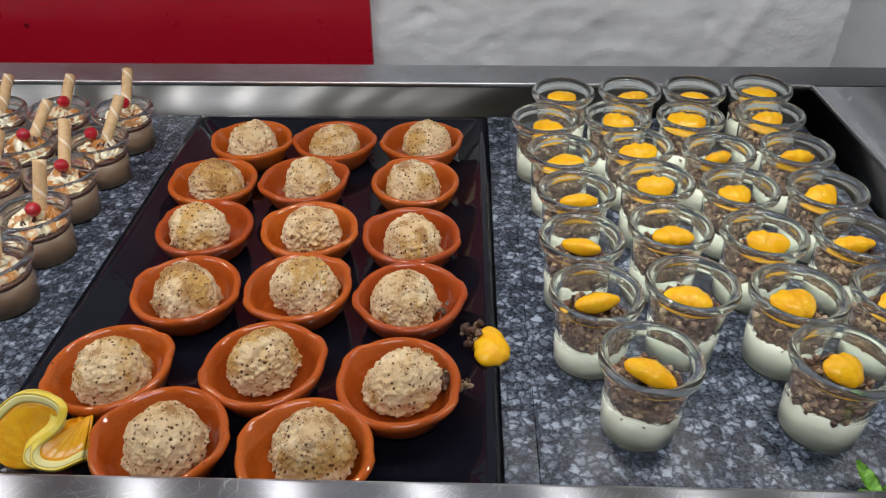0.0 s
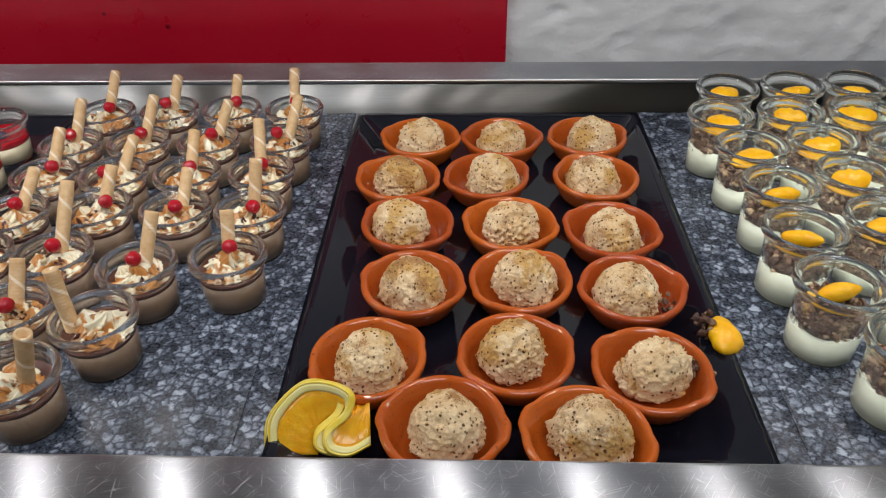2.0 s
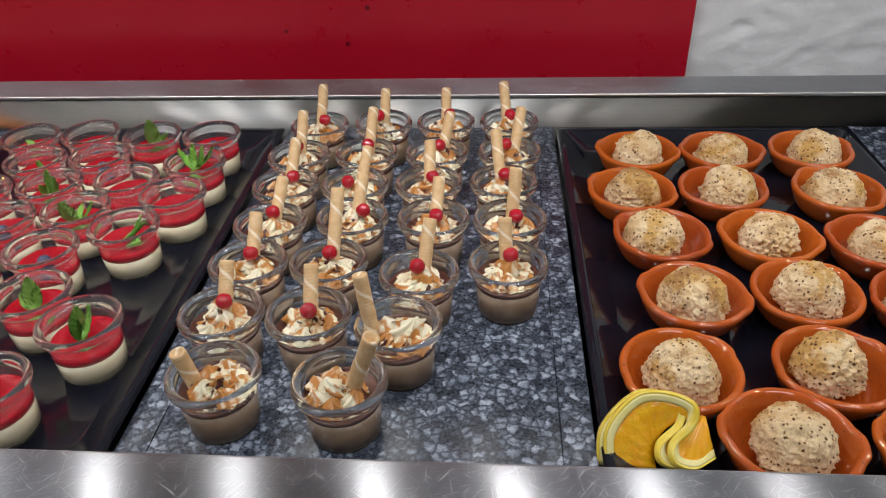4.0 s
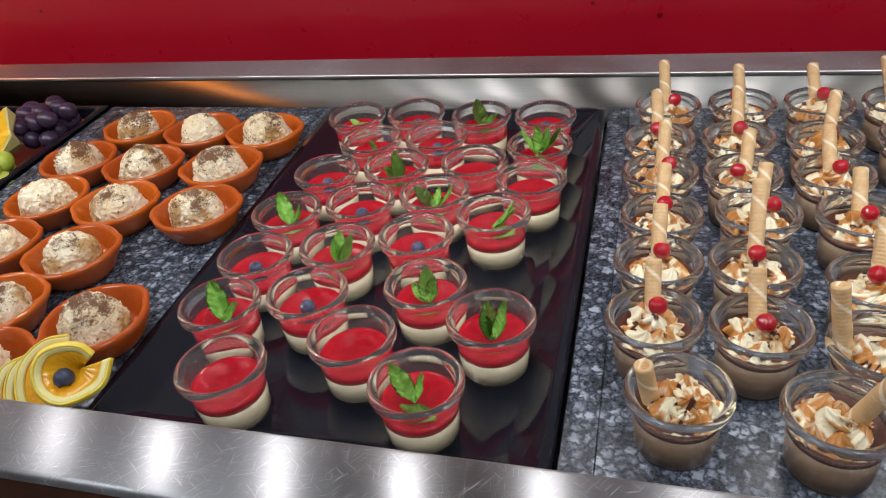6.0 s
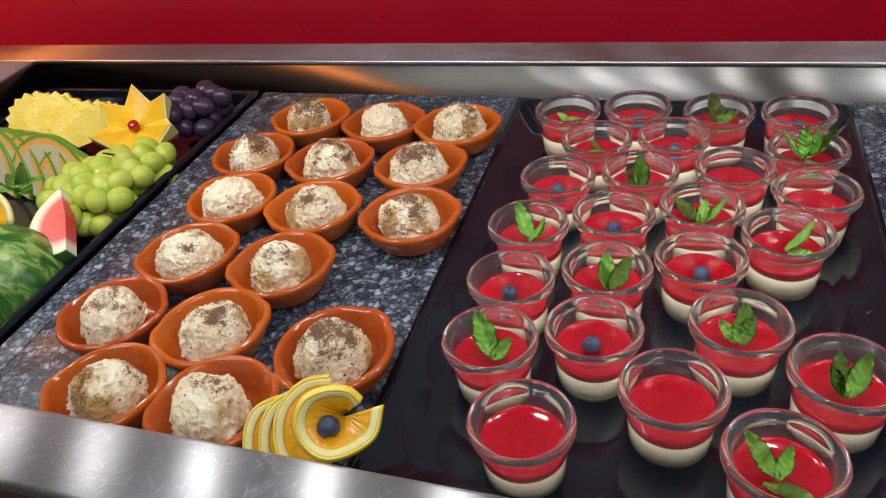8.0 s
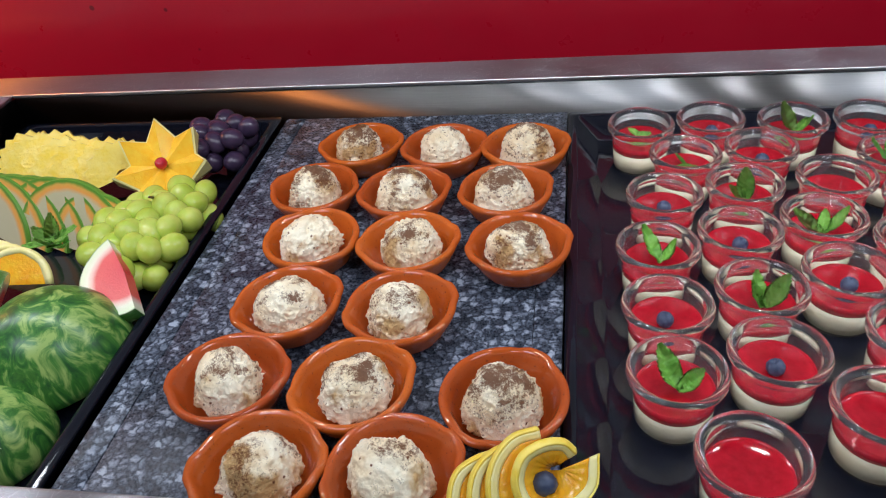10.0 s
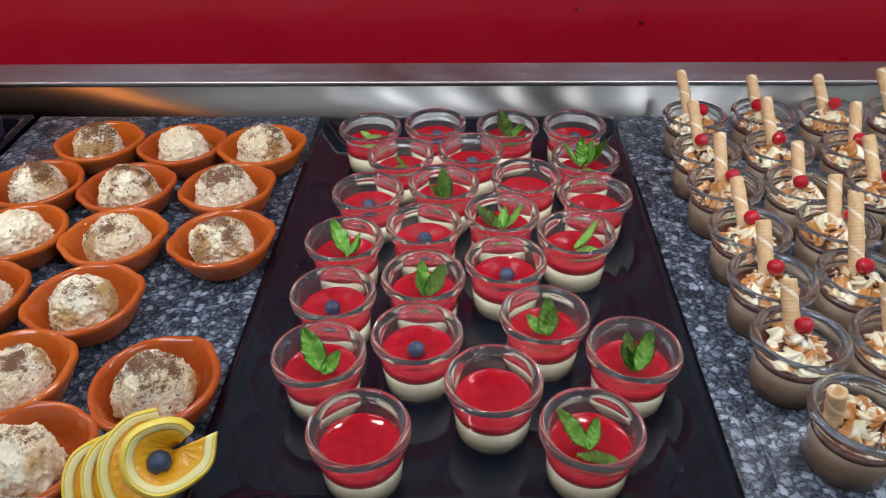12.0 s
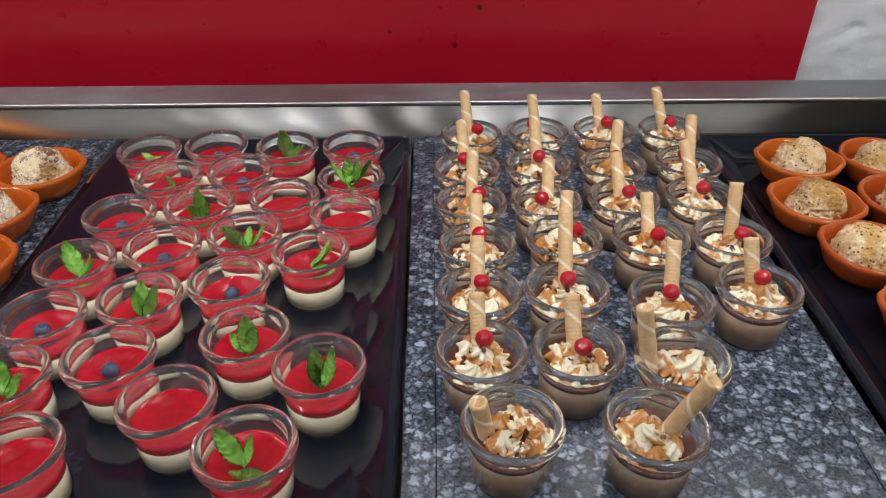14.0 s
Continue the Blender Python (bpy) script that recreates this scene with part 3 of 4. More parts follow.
def kiss_bm(seed, r=0.0078):
    """One piped, fluted and twisted kiss of cream."""
    rn = random.Random(seed)
    bm = bmesh.new()
    twist, ph, flutes = rn.uniform(2.5, 5) * rn.choice((-1, 1)), rn.random() * 6, rn.choice((5, 6))
    lean = (rn.uniform(-0.45, 0.45), rn.uniform(-0.45, 0.45))
    rings, segs = [], 30
    for rr, z in ((0.9, -0.004), (1.0, -0.001), (1.03, 0.001), (0.97, 0.003), (0.82, 0.0050), (0.60, 0.0070), (0.36, 0.0088), (0.16, 0.0102), (0.05, 0.0112)):
        ring = []
        for k in range(segs):
            a = 2 * math.pi * k / segs
            q = r * rr * (1 + 0.34 * math.cos(flutes * a + twist * z * 200 + ph) + 0.05 * noise.noise(Vector((math.cos(a) * 2, math.sin(a) * 2, seed + z * 200))))
            ring.append(bm.verts.new((q * math.cos(a) + lean[0] * z, q * math.sin(a) + lean[1] * z, z * r / 0.0078)))
        rings.append(ring)
    for a, b in zip(rings, rings[1:]):
        for k in range(segs):
            bm.faces.new((a[k], a[(k + 1) % segs], b[(k + 1) % segs], b[k]))
    bm.faces.new(rings[-1])
    return bm


KISSES = [mesh_of(kiss_bm(s), CREAM, True, "cream_kiss") for s in range(8)]


def lumps_bm(count, radius, z0, z1, size, seed, dome=0.0, ring=0):
    """Loose crumbs and flakes heaped in a disc."""
    rnd = random.Random(seed)
    verts, faces = [], []
    tmp = bmesh.new()
    bmesh.ops.create_icosphere(tmp, subdivisions=1, radius=1)
    base_v = [v.co.copy() for v in tmp.verts]
    base_f = [[v.index for v in f.verts] for f in tmp.faces]
    tmp.free()
    for n in range(count + ring):
        r, a = radius * math.sqrt(rnd.random()), rnd.random() * 6.283
        if n >= count:
            r = radius * rnd.uniform(0.95, 1.02)
        s = size * rnd.uniform(0.5, 1.35)
        sq = Vector((rnd.uniform(0.7, 1.3), rnd.uniform(0.6, 1.1), rnd.uniform(0.35, 0.9)))
        rot = Euler((rnd.random() * 6, rnd.random() * 6, rnd.random() * 6)).to_matrix()
        at = Vector((r * math.cos(a), r * math.sin(a), (rnd.uniform(z0, z1) if n < count else rnd.uniform(z0 - 0.013, z0 + 0.001)) + dome * max(0.0, 1 - (r / radius) ** 2)))
        k0, off = len(verts), rnd.random() * 50
        for v in base_v:
            q = v * (1 + 0.5 * noise.noise(v * 1.6 + Vector((off, 0, 0))))
            verts.append(at + rot @ Vector((q.x * sq.x, q.y * sq.y, q.z * sq.z)) * s)
        faces += [[i + k0 for i in f] for f in base_f]
    bm = bmesh.new()
    vs = [bm.verts.new(v) for v in verts]
    for f in faces:
        bm.faces.new([vs[i] for i in f])
    return bm


def segment_bm(seed, length=0.0265, wide=0.0080, bend=0.0030):
    """A mandarin segment: a plump crescent with faint lobes."""
    bm = bmesh.new()
    n, segs, rings = 18, 14, []
    for i in range(n + 1):
        u = i / n
        k = math.sin(math.pi * u) ** 0.55
        c = Vector(((u - 0.5) * length, bend * (4 * (u - 0.5) ** 2), 0))
        ring = []
        for j in range(segs):
            a = 2 * math.pi * j / segs
            lob = 1 + 0.14 * noise.noise(Vector((u * 6, math.cos(a), seed))) + 0.04 * math.cos(u * 26 + seed)
            ring.append(bm.verts.new(c + Vector((0, math.cos(a) * wide * k * 1.15 * lob, math.sin(a) * wide * 0.72 * k * lob))))
        rings.append(ring)
    for a, b in zip(rings, rings[1:]):
        for j in range(segs):
            bm.faces.new((a[j], a[(j + 1) % segs], b[(j + 1) % segs], b[j]))
    bmesh.ops.remove_doubles(bm, verts=bm.verts, dist=0.00005)
    return bm


SEGMENTS = [mesh_of(segment_bm(s), MANDARIN, True, "segment") for s in (0.3, 1.9, 3.7, 5.2)]

# ---------------------------------------------------------------- panna cotta jars
SMALL = dict(h=0.048, r0=0.0243, r1=0.0268, rim=0.0316)
small_glass = mesh_of(jar_bm(**SMALL), GLASS, True, "glass")
panna_mesh = mesh_of(fill_bm(0.0243, 0.0268, 0.0032, 0.0210, 0.0355, 0.0), PANNA, True, "panna_cotta")
sauce_mesh = mesh_of(fill_bm(0.0243, 0.0268, 0.0211, 0.0286, 0.0355, 0.0014, gap=0.0016), BERRY, True, "sauce")
rnd = random.Random(5)
# x, y, garnish: l leaf sprig, s small flat leaf, t tall sprig, b blueberry, d two leaves, n none
PANNA_AT = [(-0.591, -0.081, 's'), (-0.526, -0.072, 'b'), (-0.453, -0.077, 't'), (-0.386, -0.076, 'b'), (-0.556, -0.136, 's'), (-0.49, -0.126, 'b'), (-0.383, -0.14, 'w'), (-0.58, -0.201, 'b'), (-0.514, -0.186, 'u'), (-0.44, -0.175, 'n'), (-0.382, -0.204, 'n'), (-0.591, -0.272, 't'), (-0.528, -0.251, 'b'), (-0.464, -0.233, 'd'), (-0.405, -0.262, 'r'), (-0.59, -0.338, 'b'), (-0.525, -0.318, 'c'), (-0.463, -0.298, 'b'), (-0.59, -0.4, 't'), (-0.526, -0.38, 'b'), (-0.438, -0.36, 'u'), (-0.382, -0.393, 'c'), (-0.556, -0.462, 'n'), (-0.475, -0.422, 'n'), (-0.418, -0.459, 'e')]
# each sprig: x, y, lift, turn, pitch, size, kind
SPRIGS = {"s": [(-0.006, -0.002, 0.002, 10, 8, 0.75, 1), (0.001, 0.003, 0.002, 150, 12, 0.6, 0)],
          "t": [(0.002, -0.003, 0.002, 128, 42, 1.35, 0), (0.002, -0.004, 0.002, 18, 30, 0.95, 2), (0.004, -0.002, 0.003, 45, 38, 0.7, 0)],
          "w": [(-0.004, 0, 0.005, 150, 35, 1.15, 0), (0.0, 0.001, 0.006, 20, 28, 1.25, 2), (0.0, -0.003, 0.005, -60, 20, 0.9, 1), (-0.002, 0.003, 0.006, 95, 60, 1.1, 0), (0.002, 0.002, 0.006, 60, 45, 1.0, 2)],
          "u": [(0.002, -0.003, 0.001, 95, 62, 1.25, 0), (-0.001, -0.003, 0.001, 150, 45, 0.75, 1), (0.002, -0.004, 0.001, 70, 50, 0.9, 2)],
          "d": [(0.0, -0.004, 0.002, 145, 25, 1.15, 0), (0.002, -0.004, 0.002, 25, 25, 1.1, 2), (0.001, -0.003, 0.002, 75, 40, 0.8, 0)],
          "e": [(-0.002, -0.004, 0.002, 140, 30, 1.2, 0), (-0.001, -0.005, 0.002, 70, 38, 0.85, 2), (0.016, -0.015, 0.002, 165, 8, 1.05, 1)],
          "r": [(0.001, -0.003, 0.002, 45, 30, 1.0, 0), (0.0, -0.004, 0.003, 20, 22, 1.15, 2), (0.002, -0.006, 0.002, -5, 14, 0.85, 1)],
          "c": [(0.0, -0.006, 0.001, 105, 40, 1.15, 0), (0.003, -0.006, 0.002, 45, 42, 1.2, 2), (-0.001, -0.005, 0.002, 120, 55, 0.8, 1)]}
for x, y, what in PANNA_AT:
    lab = {"b": "topped with a blueberry", "n": "with plain red top"}.get(what, "topped with green mint")
    jar = thing("panna_cotta_jar", pose(x, y, BASE, 0, 0, rnd.uniform(-12, 12)), "glass jar of panna cotta and red sauce " + lab, "dessert jar", "panna cotta jars on the black tray")
    g = place("glass", small_glass, jar)
    g.visible_shadow = False
    place("panna_cotta", panna_mesh, jar)
    place("berry_sauce", sauce_mesh, jar)
    if what == "b":
        place("blueberry", BERRY_MESH, jar, pose(rnd.uniform(-0.002, 0.002), -0.003, 0.0325, rnd.uniform(-25, 25), rnd.uniform(-25, 25), 0))
    for lx, ly, lz, turn, pitch, size, kind in SPRIGS.get(what, ()):
        add_leaf(jar, lx, ly, 0.0285 + lz, turn + rnd.uniform(-12, 12), pitch + rnd.uniform(-6, 6), rnd.uniform(-25, 25), size * 1.04, kind)

# ---------------------------------------------------------------- chocolate mousse jars
mousse_mesh = mesh_of(fill_bm(0.0243, 0.0268, 0.0032, 0.0285, 0.0355, 0.0), MOUSSE, True, "mousse")
ganache_mesh = mesh_of(fill_bm(0.0243, 0.0268, 0.0286, 0.0325, 0.0355, 0.0006, 0.0006), GANACHE, True, "ganache")
CHOC_AT = [(-0.266, -0.068), (-0.197, -0.063), (-0.129, -0.061), (-0.061, -0.06), (-0.273, -0.139), (-0.205, -0.134), (-0.134, -0.133), (-0.061, -0.13), (-0.272, -0.199), (-0.206, -0.198), (-0.137, -0.195), (-0.067, -0.192), (-0.27, -0.265), (-0.199, -0.256), (-0.128, -0.256), (-0.062, -0.257), (-0.272, -0.325), (-0.207, -0.322), (-0.133, -0.336), (-0.064, -0.323), (-0.274, -0.388), (-0.209, -0.388), (-0.142, -0.398), (-0.259, -0.451), (-0.174, -0.455)]
# where the wafer ends, from the middle of the jar's base
WAFER_END = [(-0.005, 0.057, 0.066), (-0.002, 0.047, 0.063), (-0.002, 0.046, 0.063), (-0.006, 0.048, 0.069), (-0.004, 0.052, 0.068), (0.001, 0.057, 0.067), (0.012, 0.047, 0.066), (0.012, 0.048, 0.069), (0.003, 0.046, 0.069), (0.007, 0.045, 0.06), (-0.001, 0.043, 0.066), (-0.008, 0.046, 0.075), (0.001, 0.052, 0.059), (0.006, 0.037, 0.066), (0.003, 0.039, 0.062), (0.005, 0.027, 0.08), (0.0, 0.039, 0.067), (0.003, 0.049, 0.083), (0.007, 0.035, 0.072), (-0.003, 0.026, 0.071), (-0.002, 0.035, 0.066), (-0.002, 0.032, 0.066), (-0.027, 0.014, 0.078), (-0.021, 0.001, 0.062), (0.025, -0.003, 0.085)]
CHERRY_AT = {0: (0.006, 0.0), 1: (-0.005, 0.006), 2: (0.004, 0.007), 3: (0.001, 0.004), 4: (-0.003, 0.009), 5: (0.001, 0.007), 6: (0.003, 0.004), 7: (-0.004, 0.004), 8: (0.007, 0.005),
             9: (-0.005, -0.006), 10: (0.004, 0.001), 11: (0.001, 0.003), 12: (0.002, 0.007), 13: (0.010, 0.002), 14: (0.003, -0.006), 15: (0.005, -0.005), 16: (0.002, 0.004),
             17: (0.001, 0.003), 18: (-0.001, 0.0), 19: (0.002, 0.003), 20: (0.002, 0.005), 21: (0.002, -0.004)}
for i, ((x, y), (wx, wy, wz)) in enumerate(zip(CHOC_AT, WAFER_END)):
    lab = "glass jar of chocolate mousse with cream, wafer" + (" and cherry" if i in CHERRY_AT else " and caramel")
    jar = thing("chocolate_mousse_jar", pose(x, y, TOP), lab, "dessert jar", "chocolate jars on the granite")
    g = place("glass", small_glass, jar)
    g.visible_shadow = False
    place("mousse", mousse_mesh, jar)
    place("ganache", ganache_mesh, jar)
    cx = 0.004 if wx < -0.015 else (-0.003 if wx > 0.02 else 0)
    first = rnd.uniform(0, 6.28)
    for k in range(8):
        a, q, up = first + 2 * math.pi * k / 7, (0.0118 if k < 7 else 0.001), (0.0325 if k < 7 else 0.0372)
        m = pose(cx + q * math.cos(a), -0.001 + q * math.sin(a), up, 0, 0, rnd.uniform(0, 360)) @ pose(0, 0, 0, rnd.uniform(-14, 14), rnd.uniform(-14, 14), 0) @ Matrix.Scale(rnd.uniform(0.82, 1.08) * (1.06 if k < 7 else 1.15), 4)
        place("cream_kiss", KISSES[(i + 3 * k) % 8], jar, m)
    foot = Vector((wx * 0.25, 0.004, 0.034)) if i < 22 else Vector((wx * (0.72 if i < 24 else 0.25), 0.002, 0.033))
    end = Vector((wx, wy, wz))
    way = (end - foot).normalized()
    m = Matrix.Translation(end - way * 0.075) @ way.to_track_quat("Z", "Y").to_matrix().to_4x4() @ pose(0, 0, 0, 0, 0, rnd.uniform(0, 360))
    place("wafer", WAFER_MESH, jar, m, "golden rolled wafer")
    if i in CHERRY_AT:
        place("cherry", CHERRY_MESH, jar, pose(*CHERRY_AT[i], 0.0505, rnd.uniform(-40, 40), rnd.uniform(-40, 40), 0), "shiny red cherry")

# ---------------------------------------------------------------- mandarin and granola jars
TALL = dict(h=0.066, r0=0.0245, r1=0.0275, rim=0.0325)
tall_glass = mesh_of(jar_bm(**TALL), GLASS_GREEN, True, "glass")
yogurts = [mesh_of(fill_bm(0.0245, 0.0275, 0.0032, 0.0295, 0.0535, 0.0, 0.006, s), YOGURT, True, "yogurt") for s in (0.0, 2.2, 4.7)]
GRANOLA_BED = mat_food("packed_granola", (0.05, 0.024, 0.015), (0.16, 0.085, 0.046), 260, 0.6, 0.9, 0.002)
beds = [mesh_of(fill_bm(0.0243, 0.0273, 0.0265, 0.0405, 0.0535, -0.001, 0.002, s + 9, gap=0.0032), GRANOLA_BED, True, "granola") for s in (0.0, 2.2, 4.7)]
heaps = [mesh_of(lumps_bm(90, 0.0222, 0.040, 0.0435, 0.0031, s, 0.004, 170), GRANOLA, False, "granola") for s in range(5)]
ORANGE_AT = [(0.403, -0.048), (0.473, -0.042), (0.54, -0.04), (0.61, -0.035), (0.379, -0.112), (0.45, -0.105), (0.521, -0.104), (0.601, -0.096), (0.389, -0.177), (0.459, -0.163), (0.53, -0.172), (0.6, -0.169), (0.394, -0.243), (0.463, -0.225), (0.53, -0.235), (0.601, -0.237), (0.39, -0.31), (0.46, -0.294), (0.529, -0.302), (0.599, -0.303), (0.392, -0.375), (0.46, -0.364), (0.529, -0.373), (0.599, -0.372), (0.417, -0.437), (0.535, -0.435)]
for i, (x, y) in enumerate(ORANGE_AT):
    jar = thing("mandarin_granola_jar", pose(x, y, TOP), "tall glass jar of pale yogurt, brown granola and a mandarin segment", "dessert jar", "mandarin jars on the granite")
    g = place("glass", tall_glass, jar)
    g.visible_shadow = False
    place("yogurt", yogurts[i % 3], jar, pose(0, 0, 0, 0, 0, 0))
    place("granola_layer", beds[i % 3], jar)
    place("granola", heaps[i % 5], jar, pose(0, 0, 0, 0, 0, rnd.uniform(0, 360)))
    m = pose(rnd.uniform(-0.002, 0.006), rnd.uniform(-0.002, 0.005), 0.0515, rnd.uniform(10, 60), rnd.uniform(-14, 14), rnd.uniform(-40, 40) + (180 if rnd.random() < 0.5 else 0)) @ Matrix.Scale(rnd.uniform(1.2, 1.45), 4)
    place("mandarin_segment", SEGMENTS[i % 4], jar, m, "glossy orange mandarin segment")

# ---------------------------------------------------------------- mousse in terracotta dishes
def dish_wobble(r, z, a):
    lug = math.exp(-(math.sin(a) / 0.27) ** 6)
    k = max(0.0, min(1.0, (z - 0.016) / 0.008)) * max(0.0, min(1.0, (r - 0.033) / 0.004))
    return r + 0.0026 * lug * k, z + 0.0006 * lug * k


dish_mesh = mesh_of(lathe([(0, 0.0002), (0.027, 0.0), (0.0312, 0.0014), (0.0362, 0.0085), (0.0396, 0.0160), (0.0410, 0.0196), (0.0422, 0.0226), (0.0424, 0.0248), (0.0414, 0.0264), (0.0396, 0.0270),
                           (0.0377, 0.0263), (0.0362, 0.0240), (0.0340, 0.0160), (0.0304, 0.0080), (0.0255, 0.0048), (0, 0.0043)], 72, dish_wobble), TERRACOTTA, True, "dish")


def scoop_bm(seed, r=0.0255):
    """A rough scoop: a steep dome with a crumbled flank, torn ridges and a ragged foot."""
    bm = bmesh.new()
    bmesh.ops.create_icosphere(bm, subdivisions=6, radius=1)
    o = Vector((seed * 3.1, seed * 1.3, seed * 7.7))
    rn = random.Random(seed)
    ex, ey, ez = rn.uniform(0.98, 1.12), rn.uniform(0.93, 1.04), rn.uniform(0.94, 1.10)
    side = rn.uniform(0, 6.283)
    cut_n = Vector((math.cos(side), math.sin(side), rn.uniform(0.1, 0.7))).normalized()
    cut_at, cut_in = rn.uniform(0.35, 0.75), rn.uniform(0.03, 0.15)
    for v in bm.verts:
        d = v.co.copy()
        ridge = 1 - abs(noise.noise(d * 3.0 + o))
        k = 0.95 + 0.09 * noise.noise(d * 1.3 + o) + 0.05 * ridge ** 3 + 0.035 * noise.noise(d * 5 + o) + 0.028 * noise.noise(d * 11 + o) + 0.024 * noise.noise(d * 23 + o) + 0.014 * noise.noise(d * 45 + o)
        over = d.dot(cut_n) + 0.10 * noise.noise(d * 4 + o) - cut_at
        if over > 0:
            k -= cut_in * min(1, over * 14) * (0.8 + 0.7 * noise.noise(d * 7 - o)) + 0.04 * noise.noise(d * 14 - o)
        z = d.z if d.z > 0 else d.z * 0.55
        if d.z < 0.15:
            k *= 1 + min(1, (0.15 - d.z) * 4) * (0.05 + 0.12 * noise.noise(Vector((d.x * 4, d.y * 4, seed))) + 0.06 * noise.noise(d * 13 + o))
        wide = (d.x * d.x + d.y * d.y) ** 0.5
        full = 1 + 0.07 * math.sin(min(1, wide) * math.pi) * (1 if d.z > 0 else 0)
        v.co = Vector((d.x * ex * r * full, d.y * ey * r * full, z * r * ez)) * k
    return bm


def mousse_dish(x, y, z, turn, seed, mat, label, group, tx, ty):
    dish = thing("mousse_dish", pose(x, y, z), label, "dessert dish", group)
    place("dish", dish_mesh, dish, pose(0, 0, 0, 0, 0, turn), "glazed orange terracotta dish")
    part("scoop", scoop_bm(seed), mat, dish, "", pose(tx, ty, 0.0178, 0, 0, seed * 50))


SCOOP_AT = [(0.076, -0.073), (0.164, -0.073), (0.256, -0.071), (0.058, -0.157), (0.146, -0.153), (0.254, -0.155), (0.073, -0.236), (0.166, -0.237), (0.256, -0.245), (0.083, -0.322), (0.171, -0.317), (0.26, -0.327), (0.056, -0.408), (0.163, -0.402), (0.258, -0.417), (0.112, -0.468), (0.205, -0.476)]
SCOOP_TURN = [-15, 0, 20, -30, 25, -60, -35, -20, -25, -20, 40, 10, 35, 25, -35, -10, -20]
SCOOP_OFF = [(0.0, 0), (0.0, -0.002), (0.006, 0.002), (0.002, 0.001), (0.007, 0.0), (-0.002, 0.0), (-0.006, 0.001), (0.001, 0.002), (0.002, -0.002), (-0.001, -0.002), (0.004, 0.004), (-0.004, -0.003),
             (0.001, -0.002), (-0.002, 0.004), (0.003, 0.003), (0.002, 0.0), (0.003, 0.004)]
for i, (x, y) in enumerate(SCOOP_AT):
    mousse_dish(x, y, BASE, SCOOP_TURN[i], i + 1, SCOOP_NUT, "orange terracotta dish with a speckled beige nut mousse scoop", "nut mousse dishes on the black tray", *SCOOP_OFF[i])
LEFT_AT = [(-0.871, -0.084), (-0.783, -0.09), (-0.701, -0.092), (-0.898, -0.166), (-0.809, -0.172), (-0.715, -0.171), (-0.878, -0.245), (-0.791, -0.25), (-0.698, -0.252), (-0.873, -0.328), (-0.782, -0.331), (-0.891, -0.407), (-0.801, -0.408), (-0.698, -0.414), (-0.845, -0.477), (-0.759, -0.475)]
LEFT_TURN = [10, 20, 15, -10, 20, 25, -30, 15, 20, 30, 25, 10, 30, 60, 10, 30]
for i, (x, y) in enumerate(LEFT_AT):
    mousse_dish(x, y, TOP, LEFT_TURN[i], i + 31, SCOOP_CREAM, "orange terracotta dish with a cream mousse scoop dusted with cocoa", "cocoa mousse dishes on the granite", 0.001 * ((i * 7) % 5 - 2), 0.001 * ((i * 5) % 5 - 2))


# ---------------------------------------------------------------- orange garnishes
def slice_meshes(r, t, a0, a1):
    """A part of a citrus slice lying in xy: flesh wedge bodies and a rind band."""
    flesh, rind = bmesh.new(), bmesh.new()
    n = max(6, int((a1 - a0) / 10))
    fl = []
    for i in range(n + 1):
        a = radians(a0 + (a1 - a0) * i / n)
        q = r * (0.83 + 0.015 * math.cos(9 * a))
        fl.append((q * math.cos(a), q * math.sin(a)))
    c0, c1 = flesh.verts.new((0, 0, 0)), flesh.verts.new((0, 0, t))
    lo, hi = [flesh.verts.new((x, y, 0.0004)) for x, y in fl], [flesh.verts.new((x, y, t - 0.0004)) for x, y in fl]
    for i in range(n):
        flesh.faces.new((c0, lo[i + 1], lo[i]))
        flesh.faces.new((c1, hi[i], hi[i + 1]))
        flesh.faces.new((lo[i], lo[i + 1], hi[i + 1], hi[i]))
    flesh.faces.new((c0, lo[0], hi[0], c1))
    flesh.faces.new((c0, c1, hi[-1], lo[-1]))
    rings = []
    for i in range(n + 1):
        a = radians(a0 + (a1 - a0) * i / n)
        q0 = r * (0.82 + 0.015 * math.cos(9 * a))
        rings.append([rind.verts.new((q * math.cos(a), q * math.sin(a), z)) for q, z in ((q0, -0.0002), (r * 0.97, -0.0002), (r, t * 0.25), (r, t * 0.75), (r * 0.97, t + 0.0002), (q0, t + 0.0002))])
    for a, b in zip(rings, rings[1:]):
        for k in range(6):
            rind.faces.new((a[k], a[(k + 1) % 6], b[(k + 1) % 6], b[k]))
    rind.faces.new(rings[0])
    rind.faces.new(rings[-1])
    return flesh, rind


def add_slice(parent, m, r=0.036, t=0.004, a0=0, a1=180):
    flesh, rind = slice_meshes(r, t, a0, a1)
    f = part("slice", flesh, FLESH, parent, "juicy orange flesh", m, False)
    part("rind", rind, PEEL, f, "pale yellow rind")


def smooth_line(points, steps):
    """A smooth line through the points."""
    p = [Vector(q) for q in points]
    p = [2 * p[0] - p[1]] + p + [2 * p[-1] - p[-2]]
    out = []
    for i in range(1, len(p) - 2):
        for k in range(steps):
            t = k / steps
            a, b, c, d = p[i - 1:i + 3]
            out.append(0.5 * (2 * b + (c - a) * t + (2 * a - 5 * b + 4 * c - d) * t * t + (3 * b - a - 3 * c + d) * t * t * t))
    out.append(p[-2])
    return out


